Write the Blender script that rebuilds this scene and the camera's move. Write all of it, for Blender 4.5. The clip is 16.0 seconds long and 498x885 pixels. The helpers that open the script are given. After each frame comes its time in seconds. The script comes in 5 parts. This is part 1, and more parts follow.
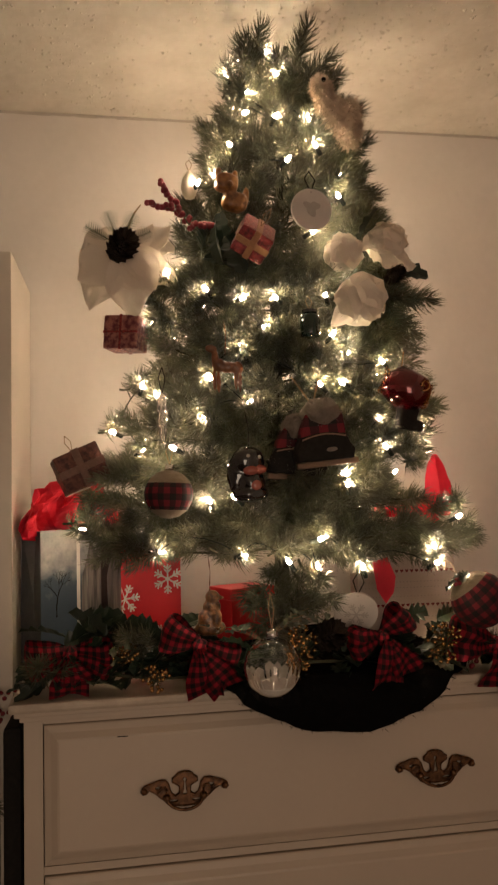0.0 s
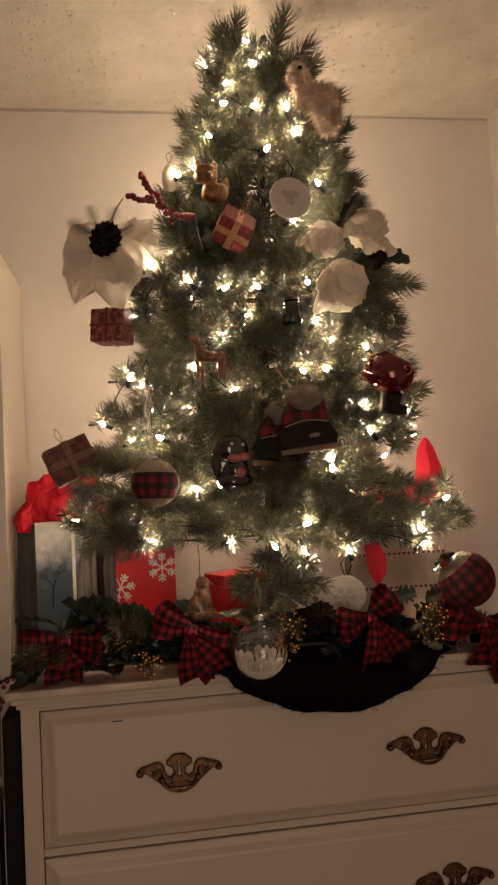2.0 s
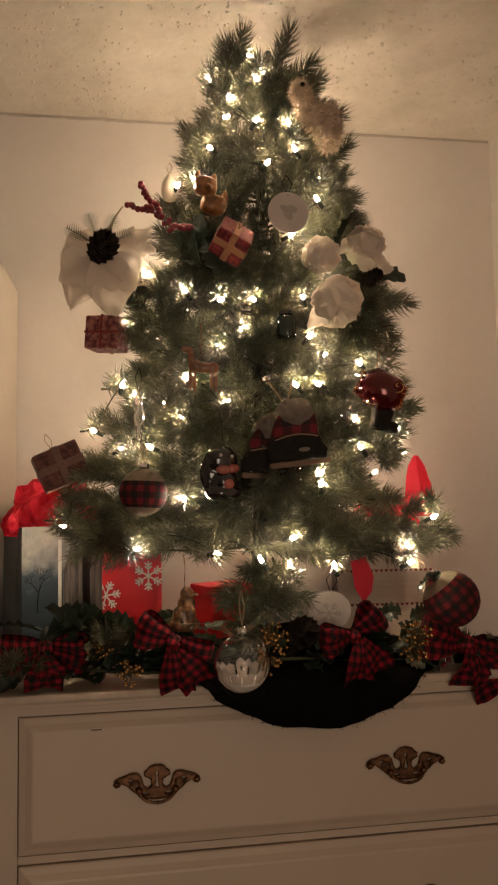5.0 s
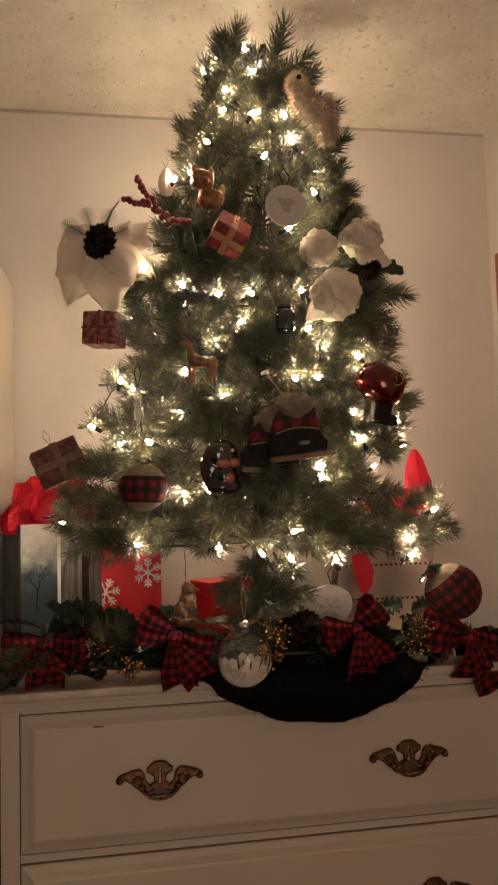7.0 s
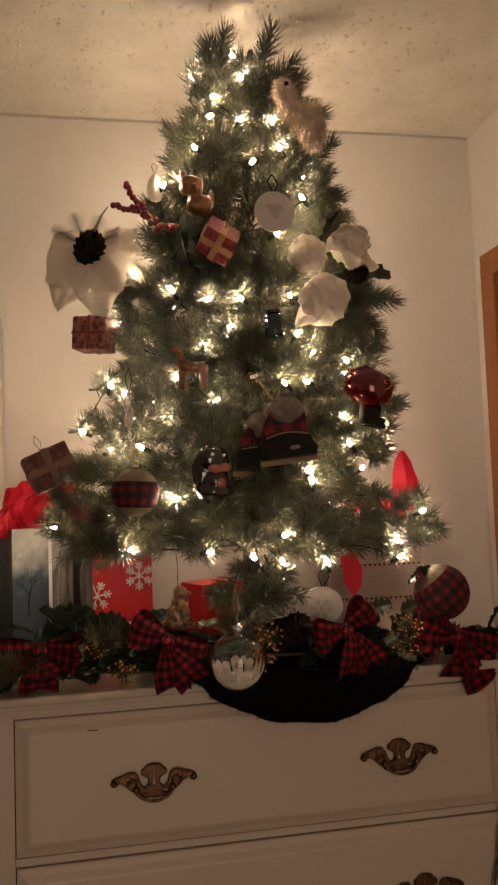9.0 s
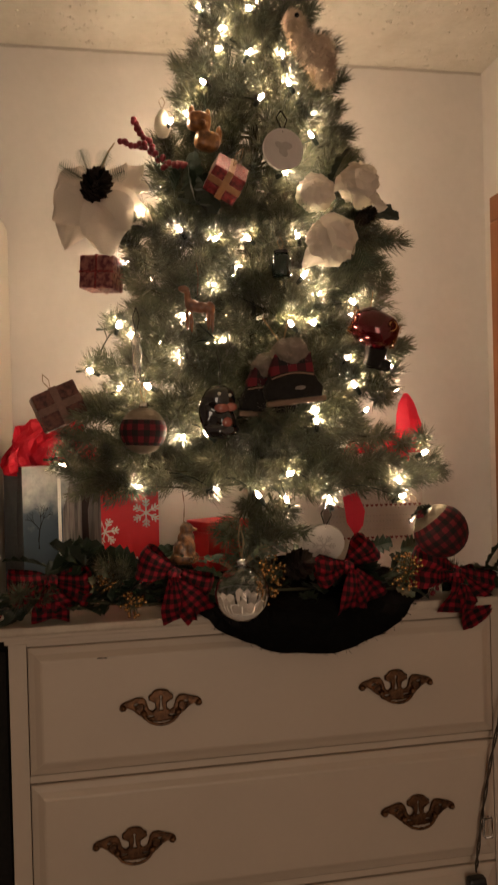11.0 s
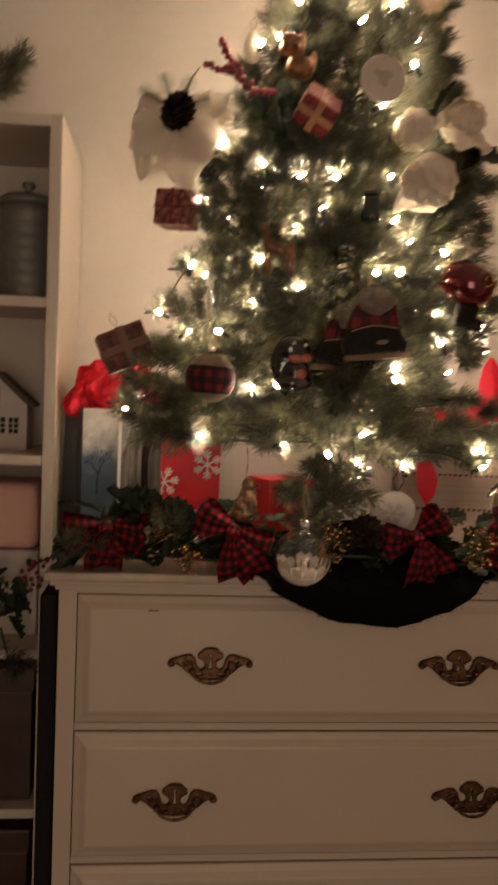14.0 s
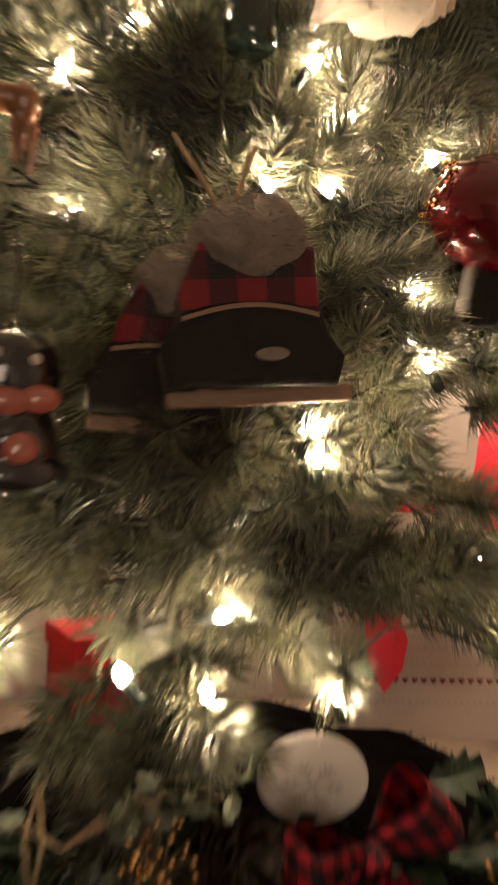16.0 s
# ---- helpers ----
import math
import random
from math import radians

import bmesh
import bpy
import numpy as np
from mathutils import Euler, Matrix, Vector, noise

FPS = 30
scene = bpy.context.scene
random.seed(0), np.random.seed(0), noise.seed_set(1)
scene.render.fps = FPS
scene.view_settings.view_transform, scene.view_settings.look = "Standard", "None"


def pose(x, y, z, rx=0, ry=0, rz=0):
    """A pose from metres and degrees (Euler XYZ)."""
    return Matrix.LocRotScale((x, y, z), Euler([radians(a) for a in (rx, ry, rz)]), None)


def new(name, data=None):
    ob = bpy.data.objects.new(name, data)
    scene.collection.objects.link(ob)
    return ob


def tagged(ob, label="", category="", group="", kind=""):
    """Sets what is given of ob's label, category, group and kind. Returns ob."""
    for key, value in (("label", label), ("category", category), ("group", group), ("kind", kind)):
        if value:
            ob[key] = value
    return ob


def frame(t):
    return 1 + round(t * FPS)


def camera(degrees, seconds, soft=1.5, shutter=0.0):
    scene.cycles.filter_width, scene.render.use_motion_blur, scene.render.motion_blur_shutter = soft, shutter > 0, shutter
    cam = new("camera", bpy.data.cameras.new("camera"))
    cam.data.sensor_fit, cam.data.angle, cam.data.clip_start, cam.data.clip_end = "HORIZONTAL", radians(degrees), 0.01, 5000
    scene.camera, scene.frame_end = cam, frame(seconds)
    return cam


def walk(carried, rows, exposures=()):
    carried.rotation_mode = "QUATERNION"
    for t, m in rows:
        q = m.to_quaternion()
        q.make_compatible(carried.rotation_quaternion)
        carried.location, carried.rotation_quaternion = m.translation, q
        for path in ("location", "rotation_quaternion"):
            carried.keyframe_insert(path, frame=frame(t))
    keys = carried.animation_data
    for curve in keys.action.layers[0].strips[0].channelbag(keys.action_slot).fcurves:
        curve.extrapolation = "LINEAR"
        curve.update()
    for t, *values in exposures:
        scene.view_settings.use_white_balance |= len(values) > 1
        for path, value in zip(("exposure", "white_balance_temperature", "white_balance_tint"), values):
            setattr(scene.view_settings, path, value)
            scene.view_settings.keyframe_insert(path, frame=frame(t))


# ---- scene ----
cam = camera(36.5, 16.0, soft=2.2, shutter=1.0)
METRES, EYE, TILT, LEAN, TURN = 1.17, 1.47, 0.0, 0.0, -9.3
ROWS = [
    (0.0, 0.0, 0.0, 0.0, 0.11, 4.16, 1.53),
    (0.5, -0.0021, -0.0096, 0.0026, -0.42, 4.58, 1.87),
    (1.0, 0.0115, -0.0116, 0.0035, -0.74, 4.38, 3.15),
    (1.5, 0.0282, -0.021, 0.0006, 0.04, 4.08, 3.58),
    (2.0, 0.0374, -0.0158, -0.0046, 0.95, 3.37, 2.98),
    (2.5, 0.0361, -0.018, -0.0033, 0.89, 3.26, 2.61),
    (3.0, 0.031, -0.0198, -0.0051, 1.14, 3.21, 2.41),
    (3.5, 0.0275, -0.0088, -0.0081, 1.27, 2.96, 2.23),
    (4.0, 0.0312, -0.0053, -0.0091, 1.13, 2.34, 2.2),
    (4.5, 0.0391, -0.0082, -0.0072, 0.68, 2.95, 1.63),
    (5.0, 0.0465, -0.0165, -0.0022, 0.5, 4.14, 0.99),
    (7.5, 0.0352, -0.0075, -0.0104, -0.27, 4.0, 2.09),
    (8.0, 0.0337, -0.004, -0.0068, -0.74, 3.52, 2.71),
    (8.5, 0.032, -0.0207, 0.0014, -1.37, 4.35, 2.8),
    (9.0, 0.0288, -0.0233, 0.0017, -1.03, 3.79, 2.07),
    (9.5, 0.0304, -0.0329, -0.0044, -1.32, 2.89, 1.77),
    (10.0, 0.0322, -0.0413, -0.0054, -0.59, 2.13, 2.02),
    (12.5, 0.0087, -0.0382, -0.0025, -1.02, -3.37, 0.72),
    (13.0, 0.005, -0.0332, 0.0006, -0.41, -2.97, 0.25),
    (13.5, 0.0028, -0.0261, -0.0011, 0.54, -2.88, -0.31),
    (14.0, 0.0136, 0.0271, -0.0139, 4.09, -3.61, -2.39),
    (14.2, 0.0052, 0.0476, -0.0162, 4.44, -4.27, -3.4),
    (14.5, 0.0276, 0.1687, -0.0465, 5.39, -3.38, -2.59),
    (14.7, 0.0125, 0.24, -0.068, 1.19, -0.75, -1.3),
    (15.0, 0.0215, 0.4138, -0.0132, -4.57, -0.94, 1.15),
    (15.5, 0.0834, 0.597, -0.0014, -7.24, -1.12, -0.4),
    (15.7, 0.0945, 0.651, 0.0108, -6.5, -0.98, -0.55),
    (15.9, 0.1042, 0.703, 0.0232, -0.75, -0.82, -2.55),
    (16.0, 0.1082, 0.7272, 0.0287, -0.19, -0.74, -2.77),
]
walk(cam, [(t, pose(0, 0, EYE, TILT, LEAN, TURN) @ pose(METRES * x, METRES * y, METRES * z, 90 + pitch, roll, yaw)) for t, x, y, z, yaw, pitch, roll in ROWS],
     exposures=((0.0, 0.0), (13.5, 0.0), (14.0, 0.08), (14.5, 0.13), (15.0, 0.15), (15.5, 0.32), (16.0, 0.50)))

# ---- world and room light ----
world = bpy.data.worlds.new("night_world")
scene.world = world
world.use_nodes = True
world.node_tree.nodes["Background"].inputs[0].default_value = (0.010, 0.012, 0.02, 1)
world.node_tree.nodes["Background"].inputs[1].default_value = 0.3
BULB_GLOW = 600.0
FILL_LIGHT = 20.0

WALL_Y, WALL_E, CEIL = 1.89, 1.043, 2.45
# added fill lamp, set in an unseen open doorway behind the viewer
front_fill = bpy.data.lights.new("front_fill_light", "AREA")
front_fill.shape, front_fill.size, front_fill.size_y, front_fill.energy, front_fill.color = "RECTANGLE", 0.95, 2.0, FILL_LIGHT, (1.0, 0.78, 0.58)
new("front_fill_light", front_fill).matrix_world = pose(0.2, -2.55, 1.03, 90, 0, 0)
FRONT = 1.345          # dresser front plane
TOP = 1.140            # dresser top


# ---- materials ----
def material(name, base, second=None, rough=0.6, metal=0.0, scale=18.0, spread=0.35, bump=0.15, fine=180.0,
             coat=0.0, sheen=0.0, transmission=0.0, translucent=0.0, per_object=0.0, stretch=(1, 1, 1)):
    """Principled surface: two tones mixed by noise at two scales, fine relief."""
    m = bpy.data.materials.new(name)
    m.use_nodes = True
    n, l = m.node_tree.nodes, m.node_tree.links
    b = n["Principled BSDF"]
    second = second or tuple(c * 0.72 for c in base)
    tc = n.new("ShaderNodeTexCoord")
    mp = n.new("ShaderNodeMapping")
    mp.inputs["Scale"].default_value = stretch
    l.new(tc.outputs["Object"], mp.inputs[0])
    big = n.new("ShaderNodeTexNoise")
    big.inputs["Scale"].default_value, big.inputs["Detail"].default_value = scale, 5
    small = n.new("ShaderNodeTexNoise")
    small.inputs["Scale"].default_value, small.inputs["Detail"].default_value = fine, 3
    for t in (big, small):
        l.new(mp.outputs[0], t.inputs["Vector"])
    both = n.new("ShaderNodeMath")
    both.operation = "MULTIPLY_ADD"
    both.inputs[1].default_value = 0.35
    l.new(small.outputs["Fac"], both.inputs[0])
    l.new(big.outputs["Fac"], both.inputs[2])
    ramp = n.new("ShaderNodeMapRange")
    ramp.inputs["From Min"].default_value, ramp.inputs["From Max"].default_value = 0.68 - spread, 0.68 + spread
    l.new(both.outputs[0], ramp.inputs["Value"])
    mix = n.new("ShaderNodeMix")
    mix.data_type = "RGBA"
    mix.inputs["A"].default_value, mix.inputs["B"].default_value = (*second, 1), (*base, 1)
    l.new(ramp.outputs[0], mix.inputs["Factor"])
    colour = mix.outputs["Result"]
    if per_object:
        info = n.new("ShaderNodeObjectInfo")
        hsv = n.new("ShaderNodeHueSaturation")
        r = n.new("ShaderNodeMapRange")
        r.inputs["To Min"].default_value, r.inputs["To Max"].default_value = 1 - per_object, 1 + per_object
        l.new(info.outputs["Random"], r.inputs["Value"])
        l.new(r.outputs[0], hsv.inputs["Value"])
        l.new(colour, hsv.inputs["Color"])
        colour = hsv.outputs["Color"]
    l.new(colour, b.inputs["Base Color"])
    b.inputs["Roughness"].default_value, b.inputs["Metallic"].default_value = rough, metal
    b.inputs["Coat Weight"].default_value = coat
    b.inputs["Sheen Weight"].default_value = sheen
    b.inputs["Transmission Weight"].default_value = transmission
    if bump:
        bp = n.new("ShaderNodeBump")
        bp.inputs["Strength"].default_value, bp.inputs["Distance"].default_value = bump, 0.004
        l.new(both.outputs[0], bp.inputs["Height"])
        l.new(bp.outputs[0], b.inputs["Normal"])
    if translucent:
        out = n["Material Output"]
        tr = n.new("ShaderNodeBsdfTranslucent")
        l.new(colour, tr.inputs["Color"])
        ms = n.new("ShaderNodeMixShader")
        ms.inputs[0].default_value = translucent
        l.new(b.outputs[0], ms.inputs[1])
        l.new(tr.outputs[0], ms.inputs[2])
        l.new(ms.outputs[0], out.inputs["Surface"])
    return m


def glow(name, colour, strength):
    m = bpy.data.materials.new(name)
    m.use_nodes = True
    b = m.node_tree.nodes["Principled BSDF"]
    b.inputs["Base Color"].default_value = (*colour, 1)
    b.inputs["Emission Color"].default_value = (*colour, 1)
    b.inputs["Emission Strength"].default_value = strength
    return m


def plaid(name, pitch=0.017, red=(0.42, 0.010, 0.018), dark=(0.012, 0.006, 0.006), sheen=0.3):
    """Buffalo check woven along the cloth's own UVs, which are in metres."""
    m = bpy.data.materials.new(name)
    m.use_nodes = True
    n, l = m.node_tree.nodes, m.node_tree.links
    b = n["Principled BSDF"]
    uv = n.new("ShaderNodeTexCoord")
    sep = n.new("ShaderNodeSeparateXYZ")
    l.new(uv.outputs["UV"], sep.inputs[0])
    steps = []
    for axis in ("X", "Y"):
        div = n.new("ShaderNodeMath")
        div.operation, div.inputs[1].default_value = "DIVIDE", pitch
        fr = n.new("ShaderNodeMath")
        fr.operation = "FRACT"
        gt = n.new("ShaderNodeMath")
        gt.operation, gt.inputs[1].default_value = "GREATER_THAN", 0.5
        l.new(sep.outputs[axis], div.inputs[0])
        l.new(div.outputs[0], fr.inputs[0])
        l.new(fr.outputs[0], gt.inputs[0])
        steps.append(gt)
    add = n.new("ShaderNodeMath")
    add.operation = "ADD"
    l.new(steps[0].outputs[0], add.inputs[0])
    l.new(steps[1].outputs[0], add.inputs[1])
    half = n.new("ShaderNodeMath")
    half.operation, half.inputs[1].default_value = "MULTIPLY", 0.5
    l.new(add.outputs[0], half.inputs[0])
    ramp = n.new("ShaderNodeValToRGB")
    ramp.color_ramp.interpolation = "CONSTANT"
    e = ramp.color_ramp.elements
    e[0].color, e[0].position = (*red, 1), 0
    e[1].color, e[1].position = (*dark, 1), 0.75
    mid = e.new(0.3)
    mid.color = (red[0] * 0.30, red[1] * 0.5, red[2] * 0.5, 1)
    l.new(half.outputs[0], ramp.inputs[0])
    weave = n.new("ShaderNodeTexNoise")
    weave.inputs["Scale"].default_value = 700
    bp = n.new("ShaderNodeBump")
    bp.inputs["Strength"].default_value, bp.inputs["Distance"].default_value = 0.3, 0.001
    l.new(uv.outputs["UV"], weave.inputs["Vector"])
    l.new(weave.outputs["Fac"], bp.inputs["Height"])
    l.new(bp.outputs[0], b.inputs["Normal"])
    l.new(ramp.outputs[0], b.inputs["Base Color"])
    b.inputs["Roughness"].default_value, b.inputs["Sheen Weight"].default_value = 0.8, sheen
    return m


def clear_glass(name, tint=(1, 1, 1), rough=0.0):
    m = bpy.data.materials.new(name)
    m.use_nodes = True
    b = m.node_tree.nodes["Principled BSDF"]
    b.inputs["Base Color"].default_value = (*tint, 1)
    b.inputs["Roughness"].default_value, b.inputs["Transmission Weight"].default_value = rough, 1.0
    b.inputs["IOR"].default_value = 1.45
    return m


M_WALL = material("wall_paint", (0.72, 0.66, 0.62), (0.60, 0.545, 0.51), 0.75, scale=3.0, spread=0.4, bump=0.10, fine=60)
M_CEIL = material("textured_ceiling", (0.76, 0.70, 0.62), (0.60, 0.54, 0.46), 0.9, scale=9.0, spread=0.3, bump=0.9, fine=55)
M_FLOOR = material("floor_boards", (0.20, 0.12, 0.07), (0.11, 0.065, 0.035), 0.5, scale=6, stretch=(1, 8, 1))
M_DRESSER = material("ivory_paint", (0.60, 0.50, 0.41), (0.53, 0.435, 0.35), 0.45, scale=5, spread=0.5, bump=0.05, fine=90)
M_WORN = material("worn_paint", (0.60, 0.51, 0.42), (0.40, 0.32, 0.25), 0.5, scale=26, spread=0.4, bump=0.12, fine=140)
M_GAP = material("dark_gap", (0.035, 0.026, 0.02), (0.02, 0.015, 0.012), 0.9, bump=0)
# tone that holds the shade showing through the drawer gaps
M_GAP_SHADE = material("shaded_wood", (0.13, 0.10, 0.08), (0.09, 0.07, 0.055), 0.9, bump=0)
M_BRONZE = material("aged_bronze", (0.21, 0.098, 0.045), (0.032, 0.015, 0.008), 0.36, 0.7, scale=110, spread=0.22, bump=0.3, fine=400)
M_SHELF = material("shelf_paint", (0.60, 0.53, 0.46), (0.53, 0.46, 0.39), 0.5, scale=5, spread=0.5, bump=0.05, fine=80)
M_DOORWOOD = material("varnished_wood", (0.34, 0.12, 0.035), (0.22, 0.07, 0.02), 0.35, scale=10, spread=0.4, stretch=(6, 6, 0.6), bump=0.1)
M_TRUNK = material("brown_wrapped_pole", (0.045, 0.05, 0.03), (0.03, 0.02, 0.012), 0.8, scale=40)
M_NEEDLE = material("pine_needles", (0.172, 0.163, 0.103), (0.032, 0.038, 0.027), 0.36, scale=22, spread=0.24, bump=0, fine=120, translucent=0.2, per_object=0.3)
M_TWIG = material("green_wire_stem", (0.05, 0.065, 0.03), (0.05, 0.035, 0.02), 0.8, bump=0)
M_WIRE = material("green_cord", (0.008, 0.016, 0.009), (0.005, 0.010, 0.006), 0.7, bump=0)
M_BULB = glow("lit_bulb", (1.0, 0.76, 0.50), BULB_GLOW)
# soft shade of the ceiling joint as a colour
M_JOINT_SHADE = material("joint_shade", (0.54, 0.48, 0.42), (0.41, 0.36, 0.32), 0.9, scale=9, spread=0.25)
M_SKIRT = material("black_plush", (0.006, 0.005, 0.005), (0.003, 0.003, 0.003), 0.95, scale=60, bump=0.6, fine=420)
M_SKIRT.node_tree.nodes["Principled BSDF"].inputs["Specular IOR Level"].default_value = 0.05
M_PLAID = plaid("red_black_check", 0.0165, (0.42, 0.008, 0.028), (0.012, 0.004, 0.005), sheen=0.0)
M_PLAID_SMALL = plaid("small_red_black_check", 0.021, (0.16, 0.006, 0.014), (0.008, 0.005, 0.005), sheen=0.0)


# ---- helpers for meshes ----
def link_mesh(name, bm, mat, smooth=False):
    me = bpy.data.meshes.new(name)
    bm.normal_update()
    bm.to_mesh(me)
    bm.free()
    for m in (mat if isinstance(mat, (list, tuple)) else [mat]):
        me.materials.append(m)
    if smooth:
        me.polygons.foreach_set("use_smooth", [True] * len(me.polygons))
    return me


def part(name, bm, mat, parent=None, label="", smooth=False, m=None):
    me = bm if isinstance(bm, bpy.types.Mesh) else link_mesh(name, bm, mat, smooth)
    ob = new(name, me)
    ob.parent = parent
    if m is not None:
        ob.matrix_basis = m
    return tagged(ob, label)


def thing(name, label, category, m=None, group="", kind=""):
    ob = new(name)
    ob.empty_display_size = 0.05
    if m is not None:
        ob.matrix_basis = m
    return tagged(ob, label, category, group, kind)


def box(bm, lo, hi, bevel=0.0):
    vs = bmesh.ops.create_cube(bm, size=1)["verts"]
    c = [(a + b) / 2 for a, b in zip(lo, hi)]
    s = [b - a for a, b in zip(lo, hi)]
    for v in vs:
        v.co = Vector((c[i] + v.co[i] * s[i] for i in range(3)))
    if bevel:
        es = list({e for v in vs for e in v.link_edges})
        bmesh.ops.bevel(bm, geom=es, offset=bevel, segments=2, profile=0.6, affect="EDGES")
    return bm


def boxed(lo, hi, bevel=0.0):
    return box(bmesh.new(), lo, hi, bevel)


def tube(bm, pts, radius, sides=6, end=None):
    """A round tube along points, tapering to the radius end."""
    end = radius if end is None else end
    pts = [Vector(p) for p in pts]
    rings = []
    for i, p in enumerate(pts):
        d = (pts[min(i + 1, len(pts) - 1)] - pts[max(i - 1, 0)]).normalized()
        u = d.cross(Vector((0, 0, 1)))
        u = u.normalized() if u.length > 1e-3 else Vector((1, 0, 0))
        w = d.cross(u)
        r = radius + (end - radius) * i / max(1, len(pts) - 1)
        rings.append([bm.verts.new(p + r * (math.cos(a) * u + math.sin(a) * w)) for a in (2 * math.pi * k / sides for k in range(sides))])
    for a, b in zip(rings, rings[1:]):
        for k in range(sides):
            bm.faces.new((a[k], a[(k + 1) % sides], b[(k + 1) % sides], b[k]))
    bm.faces.new(rings[0][::-1])
    bm.faces.new(rings[-1])
    return bm


def lathe(profile, sides=20, uv_scale=None):
    """Turned form about z from (radius, height) pairs, with UVs in metres."""
    bm = bmesh.new()
    uv = bm.loops.layers.uv.new("UVMap")
    rings = [[bm.verts.new((max(r, 1e-4) * math.cos(a), max(r, 1e-4) * math.sin(a), z)) for a in (2 * math.pi * k / sides for k in range(sides))] for r, z in profile]
    rmax = max(r for r, z in profile)
    for j, (a, b) in enumerate(zip(rings, rings[1:])):
        for k in range(sides):
            f = bm.faces.new((a[k], a[(k + 1) % sides], b[(k + 1) % sides], b[k]))
            for lp, (kk, jj) in zip(f.loops, ((k, j), (k + 1, j), (k + 1, j + 1), (k, j + 1))):
                lp[uv].uv = (rmax * 2 * math.pi * kk / sides, profile[jj][1])
    return bm


def sphere_profile(r, n=12, squash=1.0, z=0.0, lo=0.0, hi=1.0):
    return [(r * math.sin(math.pi * t), z - r * squash * math.cos(math.pi * t)) for t in (lo + (hi - lo) * i / n for i in range(n + 1))]


def flat(outlines, thick, bevel=0.0, name="shape"):
    """A flat shape cut from outlines (inner ones are holes), lying in x and z, facing -y."""
    cu = bpy.data.curves.new(name, "CURVE")
    cu.dimensions, cu.fill_mode, cu.extrude, cu.bevel_depth, cu.bevel_resolution = "2D", "BOTH", thick / 2, bevel, 1
    for pts in outlines:
        sp = cu.splines.new("POLY")
        sp.points.add(len(pts) - 1)
        for q, (x, y) in zip(sp.points, pts):
            q.co = (x, y, 0, 1)
        sp.use_cyclic_u = True
    ob = bpy.data.objects.new(name, cu)
    me = bpy.data.meshes.new_from_object(ob)
    bpy.data.objects.remove(ob)
    bpy.data.curves.remove(cu)
    me.transform(Matrix.Rotation(math.pi / 2, 4, "X"))
    me.materials.clear()
    return me


def flat_part(name, outlines, thick, mat, parent, m=None, bevel=0.0, label=""):
    me = flat(outlines, thick, bevel, name)
    me.materials.append(mat)
    ob = new(name, me)
    ob.parent = parent
    if m is not None:
        ob.matrix_basis = m
    return tagged(ob, label)


def circle(r, n=32, cx=0.0, cy=0.0, ry=None):
    ry = r if ry is None else ry
    return [(cx + r * math.cos(2 * math.pi * k / n), cy + ry * math.sin(2 * math.pi * k / n)) for k in range(n)]


def wobble(bm, amount, scale, seed=0.0):
    for v in bm.verts:
        v.co += amount * noise.noise_vector(v.co * scale + Vector((seed, seed * 1.7, 3.1)))
    return bm


# ---- the room ----
def slab(name, lo, hi, mat, label, category):
    return tagged(part(name, boxed(lo, hi), mat), label, category, kind="structure")


slab("floor", (-2.4, -2.6, -0.1), (1.3, 2.1, 0.0), M_FLOOR, "brown wooden floor of the bedroom", "floor")
slab("wall_north", (-2.4, WALL_Y, 0), (WALL_E + 0.12, WALL_Y + 0.12, CEIL), M_WALL, "cream painted wall behind the dresser", "wall")
slab("wall_west", (-2.4, -2.5, 0), (-2.28, WALL_Y, CEIL), M_WALL, "cream painted side wall", "wall")
# unseen wall, its doorway added to let the fill lamp in
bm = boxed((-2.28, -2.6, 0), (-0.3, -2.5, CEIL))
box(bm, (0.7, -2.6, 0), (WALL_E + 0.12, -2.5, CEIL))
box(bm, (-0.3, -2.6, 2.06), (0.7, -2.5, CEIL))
tagged(part("wall_south", bm, M_WALL), "unseen cream painted wall with a doorway added for the fill lamp", "wall", kind="structure")
bm = boxed((-2.4, -2.6, CEIL), (1.3, 2.1, CEIL + 0.1))
rng = random.Random(77)
for k in range(9000):
    x, y = rng.uniform(-0.6, 1.03), rng.uniform(0.8, 1.88)
    if noise.noise(Vector((x * 3, y * 3, 7))) < rng.uniform(-0.5, 0.35):
        continue
    r = 0.0012 + 0.0042 * rng.random() ** 2.2
    ring = [bm.verts.new((x + r * rng.uniform(0.7, 1.3) * math.cos(a), y + r * math.sin(a), CEIL - 0.0002)) for a in (0, 1.26, 2.51, 3.77, 5.03)]
    tip = bm.verts.new((x, y, CEIL - r * rng.uniform(0.5, 1.1)))
    for i in range(5):
        bm.faces.new((ring[(i + 1) % 5], ring[i], tip))
tagged(part("ceiling", bm, M_CEIL), "cream ceiling with rough sprayed texture", "ceiling", kind="structure")
# uneven strip that paints the soft shadow where wall meets ceiling
bm = bmesh.new()
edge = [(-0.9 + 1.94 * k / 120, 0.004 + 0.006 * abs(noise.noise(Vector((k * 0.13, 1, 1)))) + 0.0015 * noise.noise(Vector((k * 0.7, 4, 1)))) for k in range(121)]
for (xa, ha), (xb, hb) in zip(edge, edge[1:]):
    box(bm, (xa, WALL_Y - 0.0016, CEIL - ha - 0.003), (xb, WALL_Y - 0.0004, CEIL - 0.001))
tagged(part("trim", bm, M_JOINT_SHADE), "thin strip coloured as the soft shade between wall and ceiling", "joint", kind="structure")
DOOR_A, DOOR_B, DOOR_H = 0.98, 1.765, 2.02
